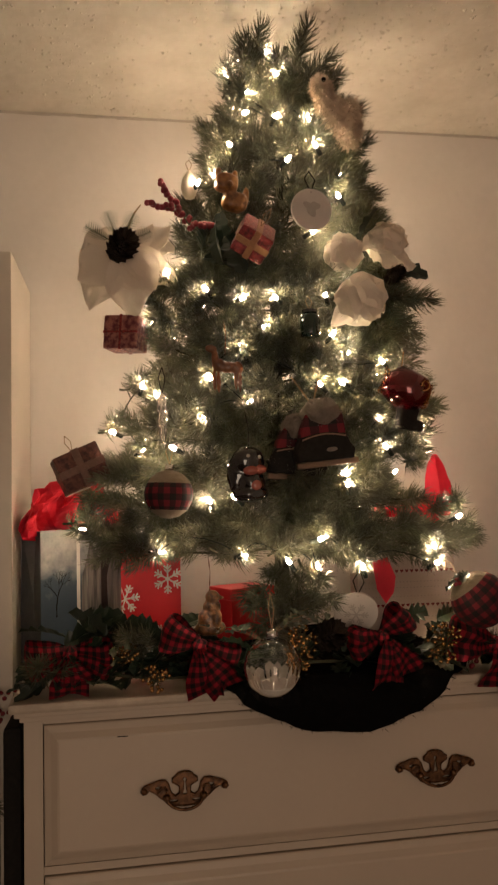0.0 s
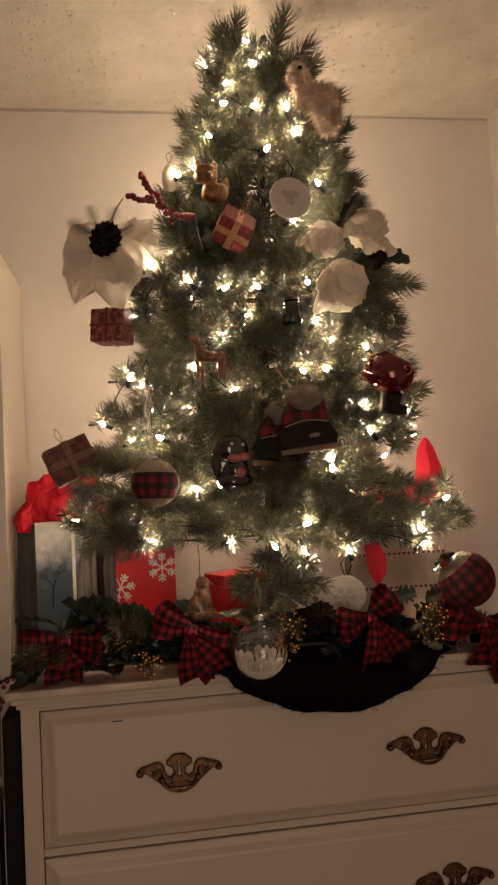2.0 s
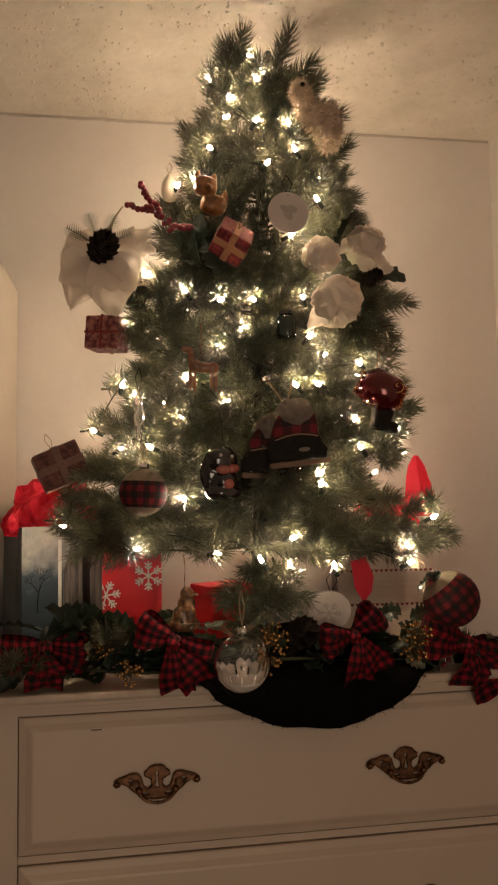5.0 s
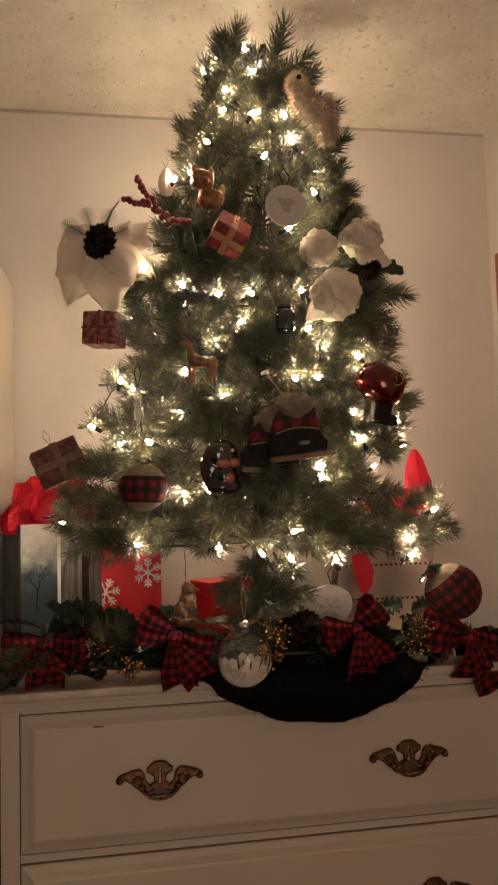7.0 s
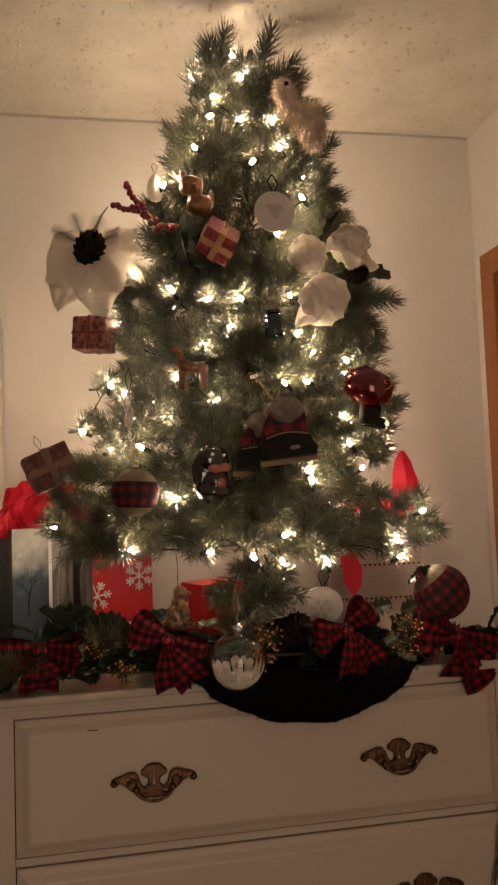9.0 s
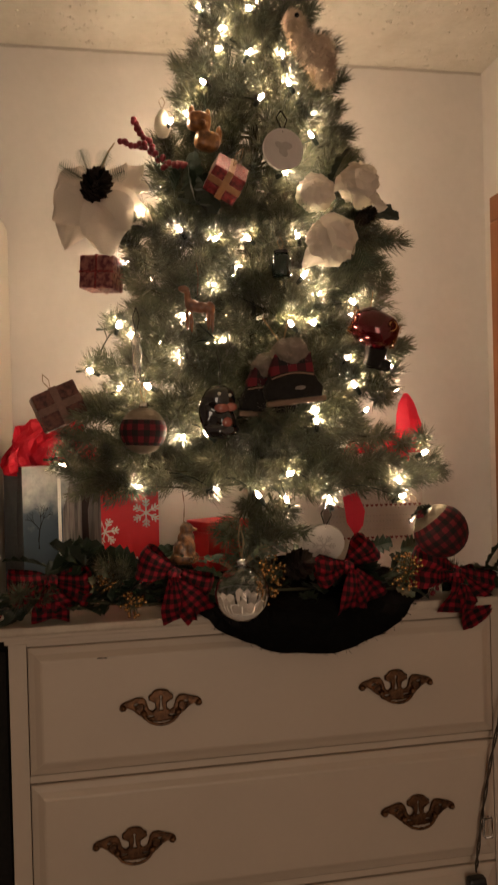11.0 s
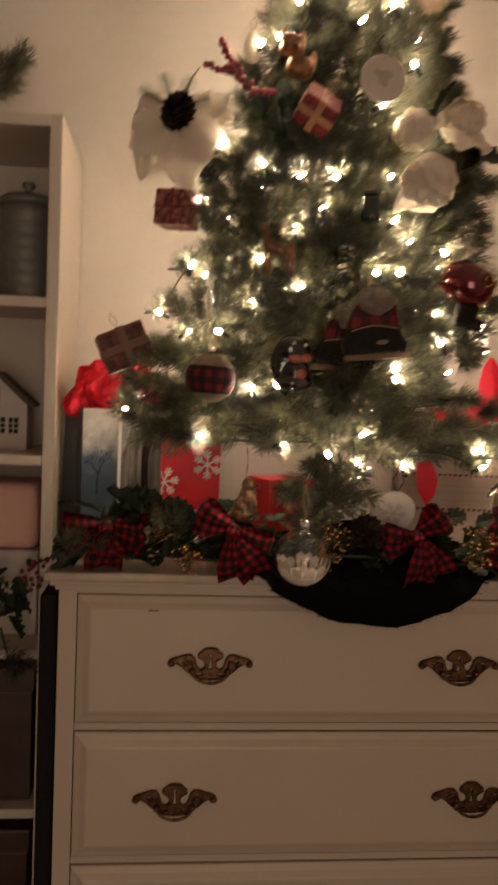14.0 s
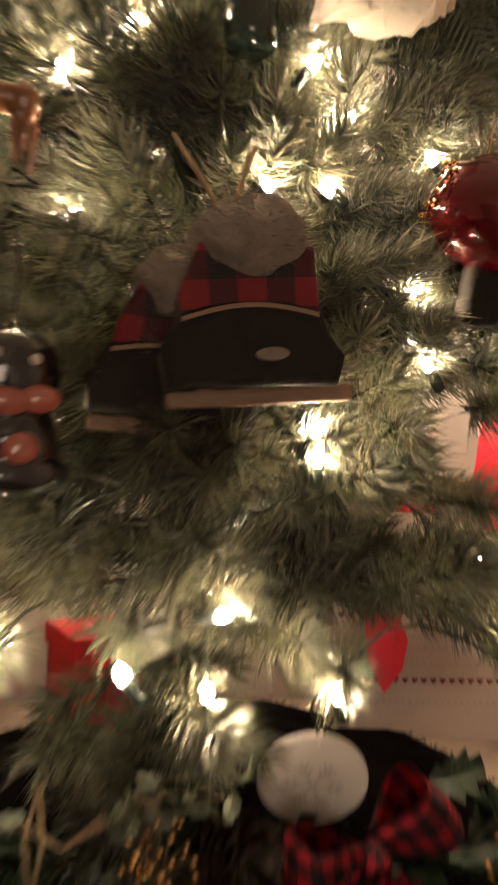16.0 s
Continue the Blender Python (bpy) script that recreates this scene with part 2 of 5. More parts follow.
bm = boxed((WALL_E, DOOR_B, 0), (WALL_E + 0.12, WALL_Y, CEIL))
box(bm, (WALL_E, -2.5, 0), (WALL_E + 0.12, DOOR_A, CEIL))
box(bm, (WALL_E, DOOR_A, DOOR_H), (WALL_E + 0.12, DOOR_B, CEIL))
tagged(part("wall_east", bm, M_WALL), "cream painted wall with a doorway", "wall", kind="structure")
door = thing("door_1", "closed varnished brown wooden door with wide casing", "door", pose(WALL_E, (DOOR_A + DOOR_B) / 2, 0), kind="structure")
half = (DOOR_B - DOOR_A) / 2
part("door_leaf", boxed((0.030, -half + 0.004, 0.005), (0.068, half - 0.004, DOOR_H - 0.004), 0.003), M_DOORWOOD, door, "dark varnished door leaf")
for s in (-1, 1):
    part("casing", boxed((-0.016, min(s * half, s * (half + 0.068)), 0), (-0.001, max(s * half, s * (half + 0.068)), DOOR_H), 0.003), M_DOORWOOD, door)
part("casing", boxed((-0.016, -half - 0.068, DOOR_H + 0.001), (-0.001, half + 0.068, DOOR_H + 0.068), 0.003), M_DOORWOOD, door)
part("door_handle", lathe(sphere_profile(0.027, 10), 16), M_BRONZE, door, "round bronze knob", True, pose(0.0, -half + 0.07, 1.0))
part("handle_stem", tube(bmesh.new(), [(0.0, -half + 0.07, 1.0), (0.031, -half + 0.07, 1.0)], 0.010, 10), M_BRONZE, door)

# ---- dresser ----
BX0, BX1 = -0.176, 0.780
DX0, DX1 = -0.143, 0.747
BACK = 1.835
dresser = thing("dresser", "ivory painted wooden chest of drawers with bronze pulls", "dresser", pose((BX0 + BX1) / 2, FRONT, 0))
ox = (BX0 + BX1) / 2


def dpart(name, lo, hi, mat=M_DRESSER, bevel=0.0, label=""):
    return part(name, boxed((lo[0] - ox, lo[1] - FRONT, lo[2]), (hi[0] - ox, hi[1] - FRONT, hi[2]), bevel), mat, dresser, label)


ROWS_Z = [(0.867, 1.0958), (0.622, 0.849), (0.377, 0.604), (0.132, 0.359)]
dpart("side_panel", (BX0 + 0.0005, FRONT + 0.0205, 0.0), (BX0 + 0.022, BACK, 1.104))
dpart("side_panel", (BX1 - 0.022, FRONT + 0.0205, 0.0), (BX1 - 0.0005, BACK, 1.104))
dpart("back_panel", (BX0 + 0.022, BACK - 0.012, 0.05), (BX1 - 0.022, BACK, 1.104))
dpart("stile", (BX0, FRONT, 0.0), (DX0 - 0.002, FRONT + 0.02, 1.104))
dpart("stile", (DX1 + 0.002, FRONT, 0.0), (BX1, FRONT + 0.02, 1.104))
for z0, z1 in ((1.097, 1.104), (0.8515, 0.8645), (0.6065, 0.6195), (0.3615, 0.3745), (0.0, 0.128)):
    dpart("rail", (DX0 - 0.0015, FRONT + 0.002, z0), (DX1 + 0.0015, FRONT + 0.02, z1))
# solid block whose dark colour stands for the shade between the drawers
dpart("inside", (BX0 + 0.03, FRONT + 0.024, 0.06), (BX1 - 0.03, BACK - 0.02, 1.09), M_GAP_SHADE)
# moulded top: three stepped lips, the topmost rounded and worn
dpart("top_moulding", (BX0 - 0.006, FRONT - 0.009, 1.1045), (BX1 + 0.006, BACK, 1.1135), M_DRESSER, 0.002)
dpart("top_moulding", (BX0 - 0.014, FRONT - 0.019, 1.114), (BX1 + 0.014, BACK, 1.1225), M_DRESSER, 0.003)
dpart("top", (BX0 - 0.022, FRONT - 0.031, 1.123), (BX1 + 0.022, BACK, TOP), M_WORN, 0.006, "top board with worn paint")


def drawer_front(z0, z1):
    """A front with a lip, a sloping edge and a raised field."""
    bm = bmesh.new()
    x0, x1 = DX0 - ox, DX1 - ox
    loops = [(0.0, 0.014), (0.0, -0.001), (0.002, -0.003), (0.012, -0.0065), (0.022, -0.0125), (0.026, -0.0135), (0.034, -0.0135)]
    rings = []
    for inset, y in loops:
        rings.append([bm.verts.new(p) for p in ((x0 + inset, y, z0 + inset), (x1 - inset, y, z0 + inset), (x1 - inset, y, z1 - inset), (x0 + inset, y, z1 - inset))])
    for a, b in zip(rings, rings[1:]):
        for k in range(4):
            bm.faces.new((a[k], a[(k + 1) % 4], b[(k + 1) % 4], b[k]))
    bm.faces.new(rings[-1])
    bm.faces.new(rings[0][::-1])
    return bm


def mirrored(half_pts):
    return half_pts + [(-x, y) for x, y in half_pts[::-1] if x > 0.0]


U = 0.000334
PULL = mirrored([(x * U, y * U) for x, y in ((0, 115), (20, 113), (37, 107), (46, 94), (63, 84), (64, 66), (50, 58), (30, 46), (27, 14), (48, -3), (70, 12), (78, 38), (84, 60), (100, 77), (130, 78), (165, 66), (195, 58), (215, 46), (222, 27), (211, 15), (194, 19), (180, 34), (150, 18), (122, -8), (102, -22), (90, -38), (68, -48), (36, -50), (0, -52))])
HOLES = [circle(24 * U, 14, s * 58 * U, -26 * U, 9 * U) for s in (-1, 1)] + [circle(20 * U, 12, s * 132 * U, 42 * U, 11 * U) for s in (-1, 1)]
KEYHOLE = mirrored([(x * U, y * U) for x, y in ((0, 88), (9, 84), (11, 74), (6, 62), (8, 30), (15, 0), (0, 0))])


def pull(parent, x, z):
    root = part("handle", flat([PULL, KEYHOLE] + HOLES, 0.0028, 0.0011, "handle"), None, parent, "ornate aged bronze pull", m=pose(x, -0.0175, z))
    root.data.materials.append(M_BRONZE)
    bm = bmesh.new()
    n = 14
    tube(bm, [(0.031 * math.cos(math.pi * (1 + k / n)), -0.008 - 0.006 * math.sin(math.pi * k / n), 0.000 + 0.020 * math.sin(math.pi * (1 + k / n))) for k in range(n + 1)], 0.0026, 7)
    for kx, kz, r in ((0, -0.0200, 0.0038), (0.012, -0.0180, 0.0032), (-0.012, -0.0180, 0.0032)):
        s = bmesh.ops.create_icosphere(bm, subdivisions=1, radius=r)["verts"]
        bmesh.ops.translate(bm, verts=s, vec=(kx, -0.013, kz))
    part("bail", bm, M_BRONZE, root, smooth=True)
    bm = bmesh.new()
    tube(bm, [(x, -0.0028, z) for x, z in PULL + PULL[:1]], 0.0013, 5)
    part("raised_rim", bm, M_BRONZE, root, smooth=True)
    for s in (-1, 1):
        bm = bmesh.new()
        tube(bm, [(s * (0.036 + 0.010 * (1 - t) * math.cos(5.5 * t)), -0.003, 0.006 + 0.010 * (1 - t * 0.4) * math.sin(5.5 * t)) for t in (k / 12 for k in range(13))], 0.0024, 6, 0.0016)
        part("scroll", bm, M_BRONZE, root, smooth=True)
        part("post", lathe(sphere_profile(0.0062, 8), 12), M_BRONZE, root, "", True, pose(s * 0.031, -0.007, -0.002))
        part("curl", lathe(sphere_profile(0.0056, 8), 12), M_BRONZE, root, "", True, pose(s * 0.0685, -0.003, 0.0105))
    return root


for i, (z0, z1) in enumerate(ROWS_Z):
    d = part("drawer", drawer_front(z0, z1), M_DRESSER, dresser, "ivory drawer front with a raised field")
    for px in ((0.091, 0.541), (0.037, 0.580), (0.091, 0.541), (0.037, 0.580))[i]:
        pull(d, px - ox, (z0 + z1) / 2 - 0.012)


# ---- Christmas tree ----
def tree_radius(z):
    pts = ((1.20, 0.30), (1.30, 0.42), (1.43, 0.42), (1.52, 0.385), (1.60, 0.355), (1.69, 0.325), (1.94, 0.265), (2.19, 0.185), (2.36, 0.075), (2.44, 0.03))
    for (a, ra), (b, rb) in zip(pts, pts[1:]):
        if z <= b:
            return ra + (rb - ra) * (max(z, a) - a) / (b - a)
    return 0.03


def tree_axis(z):
    return 0.31 + 0.03 * max(0.0, (z - 1.9) / 0.5), 1.52 - 0.05 * max(0.0, (z - 1.7) / 0.7)


def depth_share(z):
    return 0.72 - 0.22 * min(1.0, max(0.0, (z - 1.5) / 0.6))


def tree_front(x, z, k=1.0):
    """How far forward the tree's front reaches at x and z."""
    cx, cy = tree_axis(z)
    return cy - depth_share(z) * math.sqrt(max(0.0, (tree_radius(z) * k) ** 2 - (x - cx) ** 2))


def needle_tip(bm, base, along, length, count, rng, long=0.046):
    """A brush of needles round a twig."""
    along = along.normalized()
    u = along.cross(Vector((0.3, 0.2, 1))).normalized()
    w = along.cross(u)
    for k in range(count):
        t = (k + rng.random()) / count
        a = rng.random() * 2 * math.pi
        side = math.cos(a) * u + math.sin(a) * w
        lean = 0.95 - 0.55 * t ** 2 + rng.uniform(-0.2, 0.2)
        d = (along * math.cos(lean) + side * math.sin(lean)).normalized()
        p = base + along * (t * length)
        q = p + d * long * rng.uniform(0.65, 1.1) * (1.0 - 0.25 * t)
        s = d.cross(Vector((rng.uniform(-1, 1), rng.uniform(-1, 1), rng.uniform(-1, 1)))).normalized() * 0.0008
        bend = side * 0.004
        v = [bm.verts.new(c) for c in (p - s, p + s, (p + q) / 2 + bend + s * 0.8, q, (p + q) / 2 + bend - s * 0.8)]
        bm.faces.new((v[0], v[1], v[2], v[4]))
        bm.faces.new((v[4], v[2], v[3]))


def branch_mesh(length, seed):
    rng = random.Random(seed)
    bm = bmesh.new()
    bow = lambda t: Vector((length * t, 0, -0.10 * length * math.sin(math.pi * t * 0.8)))
    tube(bm, [bow(k / 5) for k in range(6)], 0.0028, 5, 0.0012)
    stems = len(bm.faces)
    start = min(0.06, length * 0.35)
    needle_tip(bm, bow(start / length), bow(1) - bow(start / length), length - start, int(40 + 380 * (length - start)), rng, 0.036)
    needle_tip(bm, bow(0.84), bow(1) - bow(0.8), 0.055, 190, rng, 0.046)
    x, side = length - 0.03, 1
    while x > 0.05:
        a = rng.uniform(0.5, 0.95) * side
        d = Vector((math.cos(a), math.sin(a), rng.uniform(-0.35, 0.5)))
        needle_tip(bm, bow(x / length), d, rng.uniform(0.05, 0.075), 150, rng, 0.041)
        x -= rng.uniform(0.030, 0.050)
        side = -side
    for i, f in enumerate(bm.faces):
        f.material_index = 1 if i < stems else 0
    return link_mesh("branch", bm, (M_NEEDLE, M_TWIG))


LENGTHS = (0.07, 0.11, 0.15, 0.20, 0.25, 0.30, 0.35, 0.40)
BRANCHES = {(i, j): branch_mesh(L, 31 * i + 7 * j + 1) for i, L in enumerate(LENGTHS) for j in range(3)}
tree = thing("christmas_tree", "green artificial pine Christmas tree standing on the dresser", "christmas tree", pose(0.31, 1.52, TOP))
rng = random.Random(11)
bm = bmesh.new()
tube(bm, [(tree_axis(z)[0] - 0.31, tree_axis(z)[1] - 1.52, z - TOP) for z in (1.15, 1.4, 1.7, 1.9, 2.1, 2.3, 2.40)], 0.016, 10, 0.006)
part("trunk", bm, M_TRUNK, tree, smooth=True)
for s in range(3):
    a = radians(30 + 120 * s)
    bm = bmesh.new()
    tube(bm, [(0, 0, 0.05), (0.05 * math.cos(a), 0.05 * math.sin(a), 0.03), (0.11 * math.cos(a), 0.11 * math.sin(a), 0.006)], 0.006, 8)
    part("stand_leg", bm, M_TRUNK, tree, smooth=True)
tiers = 14
for k in range(tiers):
    z = 1.405 + (2.335 - 1.405) * (k / (tiers - 1)) ** 0.97
    r = tree_radius(z)
    count = max(5, int(2 * math.pi * r / 0.125))
    off = rng.random() * 6.28
    for c in range(count):
        az = off + 2 * math.pi * (c + rng.uniform(-0.25, 0.25)) / count
        share = depth_share(z) if math.sin(az) < 0 else 0.72
        reach = r * math.hypot(math.cos(az), share * math.sin(az)) * rng.uniform(0.84, 1.05) * ((0.74 if z < 1.62 else 0.86) if math.cos(az) > 0.4 and 1.46 < z < 1.68 else 1.0)
        elev = rng.uniform(2, 20) + 16 * (k / tiers) - (6 if k < 2 else 0)
        i = min(range(len(LENGTHS)), key=lambda q: abs(LENGTHS[q] - max(0.07, reach - 0.03)))
        cx, cy = tree_axis(z)
        zz = z - TOP + (0.025 if k < 2 and math.cos(az) < -0.2 else 0.0) - math.sin(radians(elev)) * LENGTHS[i] * 0.75 + rng.uniform(-0.02, 0.02)
        real = math.degrees(math.atan2(math.sin(az) * share, math.cos(az)))
        part("branch", BRANCHES[i, rng.randrange(3)], None, tree, m=pose(cx - 0.31, cy - 1.52, zz, rng.uniform(-40, 40), -elev, real))
for dx, tilt, lean in ((0.0, 88, 0), (-0.055, 68, 160), (0.03, 66, 30), (0.02, 66, 250), (-0.02, 62, 290)):
    part("branch", BRANCHES[1, rng.randrange(3)], None, tree, m=pose(tree_axis(2.3)[0] - 0.31 + dx, -0.05, 2.200 - TOP - 0.4 * abs(dx), 0, -tilt, lean))

for az, elev, i, z in ((-100, -26, 3, 1.36), (-112, -34, 3, 1.33), (-84, -22, 3, 1.37), (-118, -24, 3, 1.37), (-95, -52, 2, 1.31)):
    part("branch", BRANCHES[i, rng.randrange(3)], None, tree, m=pose(0, 0, z - TOP, 0, -elev, az))

# short sprigs that fill the front
for k in range(66):
    z = 1.45 + 0.86 * ((k * 0.618) % 1.0)
    cx, cy = tree_axis(z)
    x = cx + tree_radius(z) * rng.uniform(-0.55, 0.55)
    size = 0 if z > 2.0 else rng.randrange(2)
    y = tree_front(x, z, 0.80) + (0.075, 0.115)[size]
    az = -90 + 50 * (x - cx) / tree_radius(z) + rng.uniform(-25, 25)
    part("branch", BRANCHES[size, rng.randrange(3)], None, tree, m=pose(x - 0.31, y - 1.52, z - TOP, rng.uniform(-90, 90), rng.uniform(-40, 15), az))

for x, z in ((0.27, 2.28), (0.30, 2.31), (0.33, 2.29), (0.29, 2.25), (0.35, 2.32), (0.25, 2.31)):
    part("branch", BRANCHES[0, rng.randrange(3)], None, tree, m=pose(x - 0.31, 1.47 - 1.52, z - TOP, 0, rng.uniform(-60, -20), rng.uniform(-130, -50)))

# string of lights through the branches
UPPER = ((0.231, 2.210), (0.243, 2.346), (0.317, 2.308), (0.305, 2.298), (0.284, 2.361), (0.358, 2.190), (0.241, 2.258), (0.208, 2.142), (0.309, 2.106), (0.372, 2.138), (0.291, 2.194), (0.214, 2.315), (0.413, 2.037), (0.345, 1.957), (0.172, 2.080))
MIDDLE = ((0.157, 1.859), (0.215, 1.841), (0.284, 1.839), (0.380, 1.845), (0.051, 1.817), (0.252, 1.786), (0.383, 1.767), (0.415, 1.734), (0.498, 1.722), (0.402, 1.676), (0.357, 1.670), (0.210, 1.744), (0.157, 1.685), (0.216, 1.637), (0.150, 1.616), (0.067, 1.662), (0.032, 1.688), (-0.019, 1.604))
LOWER = ((0.028, 1.560), (0.090, 1.559), (0.294, 1.579), (0.461, 1.606), (0.561, 1.597), (0.564, 1.551), (0.475, 1.552), (0.632, 1.420), (0.383, 1.484), (0.381, 1.501), (0.187, 1.467), (0.142, 1.462), (-0.077, 1.417), (0.051, 1.380), (0.192, 1.372), (0.272, 1.355), (0.320, 1.346), (0.321, 1.395), (0.402, 1.340), (0.555, 1.339), (0.561, 1.366))
lights = thing("string_lights", "warm white string lights on green cord, lit", "string lights", pose(0.31, 1.52, TOP))
bulb_me = link_mesh("bulb", lathe([(0.0, 0.0), (0.0030, 0.002), (0.0037, 0.006), (0.0026, 0.011), (0.0, 0.015)], 8), M_BULB, True)
cap_me = link_mesh("socket", lathe([(0.0, -0.016), (0.0042, -0.015), (0.0046, 0.001), (0.0, 0.003)], 8), M_WIRE, True)
spots = []
for x, z in UPPER + MIDDLE + LOWER:
    y = tree_front(x, z, 1.0 if z > 1.95 else 0.88) - (0.022 if z > 1.95 else -0.004)
    spots.append(Vector((x - 0.31, y - 1.52, z - TOP)))
    turn = pose(*spots[-1], rng.uniform(20, 100), 0, rng.uniform(-90, 90))
    part("bulb", bulb_me, None, lights, m=turn)
    part("socket", cap_me, None, lights, m=turn)
    sprig_turn = rng.uniform(-125, -55)
    part("branch", BRANCHES[0, rng.randrange(3)], None, tree, m=pose(*(spots[-1] - 0.092 * Vector((math.cos(radians(sprig_turn)), math.sin(radians(sprig_turn)), -0.1))), rng.uniform(-90, 90), rng.uniform(-25, 15), sprig_turn))
turn = pose(0.138 - 0.31, 1.371 - 1.52, 2.056 - TOP, 70, 0, 20)
part("bulb", bulb_me, None, lights, m=turn)
part("socket", cap_me, None, lights, m=turn)
# round brush tips that point out of the front
star = []
for s in range(3):
    bm = bmesh.new()
    r5 = random.Random(500 + s)
    tube(bm, [(0, 0, 0), (0.045, 0, 0)], 0.002, 5, 0.001)
    stems = len(bm.faces)
    needle_tip(bm, Vector((0.006, 0, 0)), Vector((1, 0, 0)), 0.048, 230, r5, 0.043)
    for i, f in enumerate(bm.faces):
        f.material_index = 1 if i < stems else 0
    star.append(link_mesh("branch", bm, (M_NEEDLE, M_TWIG)))
for k in range(165):
    z = 1.42 + 0.90 * ((k * 0.618 + 0.3) % 1.0)
    cx, cy = tree_axis(z)
    x = cx + tree_radius(z) * rng.uniform(-0.82, 0.82)
    y = tree_front(x, z, 0.97 if z < 1.7 else 0.92) + 0.055
    if min((Vector((x - 0.31, 0, z - TOP)) - Vector((q.x, 0, q.z))).length for q in spots) < 0.034 or (z < 1.50 and k % 3 == 0 and x > 0.33) or (1.46 < z < 1.62 and x > cx + 0.60 * tree_radius(z)):
        continue
    part("branch", star[k % 3], None, tree, m=pose(x - 0.31, y - 1.52, z - TOP, rng.uniform(0, 360), rng.uniform(-35, 25), -90 + 55 * (x - cx) / tree_radius(z) + rng.uniform(-30, 30)))
for k in range(9):
    part("branch", star[k % 3], None, tree, m=pose(0.215 + 0.012 * k - 0.31, 1.44 - 1.52, 1.425 + 0.02 * (k % 3) - TOP, 40 * k, 10 * (k % 4) - 20, -90 + 18 * (k - 4)))
# inner twigs close to the pole
for k in range(70):
    z = 1.44 + 0.84 * ((k * 0.618 + 0.1) % 1.0)
    cx, cy = tree_axis(z)
    x = cx + tree_radius(z) * rng.uniform(-0.5, 0.5)
    part("branch", star[k % 3], None, tree, m=pose(x - 0.31, cy - 1.52 + rng.uniform(-0.03, 0.04), z - TOP, rng.uniform(0, 360), rng.uniform(-60, 60), rng.uniform(-170, -10)))
# bulbs added behind the flowers and down the far side to brighten petals and wall
for bx, by, bz in ((0.080, 1.445, 1.905), (0.440, 1.405, 1.850), (0.520, 1.455, 1.955), (0.400, 1.415, 1.945), (0.430, 1.430, 2.110), (0.400, 1.410, 2.215), (0.425, 1.445, 2.03)):
    part("bulb", bulb_me, None, lights, m=pose(bx - 0.31, by - 1.52, bz - TOP, 60, 0, 40))
# the string goes on round the back, unseen bulbs added to light the wall
for k in range(34):
    z = 1.37 + 0.90 * ((k + 0.5) / 34)
    cx, cy = tree_axis(z)
    a = 0.15 + 2.84 * ((k * 0.618) % 1.0)
    turn = pose(cx - 0.31 + 0.78 * tree_radius(z) * math.cos(a), cy - 1.52 + 0.58 * tree_radius(z) * math.sin(a), z - TOP, 60, 0, k * 77)
    part("bulb", bulb_me, None, lights, m=turn)
    part("socket", cap_me, None, lights, m=turn)
for a, b in zip(spots, spots[1:]):
    if (a - b).length < 0.2:
        mid = (a + b) / 2 + Vector((0, 0.13, 0.05))
        bm = bmesh.new()
        tube(bm, [(1 - t) ** 2 * a + 2 * t * (1 - t) * mid + t * t * b for t in (0, 0.2, 0.4, 0.6, 0.8, 1)], 0.0014, 5)
        part("cord", bm, M_WIRE, lights)


# ---- more materials ----
M_WHITE = material("white_card", (0.60, 0.545, 0.505), (0.52, 0.465, 0.43), 0.7, scale=30, bump=0.1)
M_PETAL = material("cream_silk_petal", (0.80, 0.71, 0.61), (0.70, 0.61, 0.52), 0.7, scale=40, spread=0.4, bump=0.10, translucent=0.22, per_object=0.04)
M_CONE = material("pinecone_scales", (0.055, 0.035, 0.024), (0.02, 0.013, 0.010), 0.7, scale=90)
M_LEAF = material("holly_leaf", (0.020, 0.034, 0.018), (0.009, 0.018, 0.010), 0.4, scale=50, spread=0.35, bump=0.15, per_object=0.3)
M_LEAF_DULL = material("felt_leaf", (0.10, 0.13, 0.09), (0.05, 0.08, 0.05), 0.8, scale=50, per_object=0.2)
M_GOLD = material("gold_berry", (0.64, 0.38, 0.16), (0.42, 0.23, 0.09), 0.26, 0.9, scale=80, bump=0.1, per_object=0.15)
M_BERRY = material("red_berry", (0.22, 0.012, 0.022), (0.12, 0.006, 0.012), 0.5, scale=120, bump=0.3, per_object=0.2)
M_RED = material("red_paper", (0.76, 0.022, 0.034), (0.68, 0.018, 0.028), 0.45, scale=20, bump=0.06)
M_TISSUE = material("red_tissue", (0.80, 0.022, 0.058), (0.68, 0.016, 0.042), 0.6, scale=30, bump=0.3, translucent=0.3)
M_GLITTER = material("red_glitter", (0.28, 0.030, 0.034), (0.09, 0.010, 0.014), 0.32, 0.35, scale=160, spread=0.16, bump=0.8, fine=900)
M_GIFTPALE = material("rose_glitter_mesh", (0.30, 0.12, 0.095), (0.11, 0.016, 0.028), 0.5, 0.2, scale=110, spread=0.10, bump=0.6, fine=700)
M_BROWNGIFT = material("brown_red_glitter", (0.13, 0.042, 0.028), (0.045, 0.012, 0.011), 0.45, 0.25, scale=120, spread=0.15, bump=0.7, fine=800)
M_ROSETAPE = material("dull_rose_ribbon", (0.17, 0.085, 0.06), (0.10, 0.045, 0.032), 0.5, 0.2, scale=120, bump=0.3)
M_RIBBON = material("gold_ribbon", (0.40, 0.20, 0.10), (0.26, 0.12, 0.06), 0.4, 0.3, scale=120, bump=0.2)
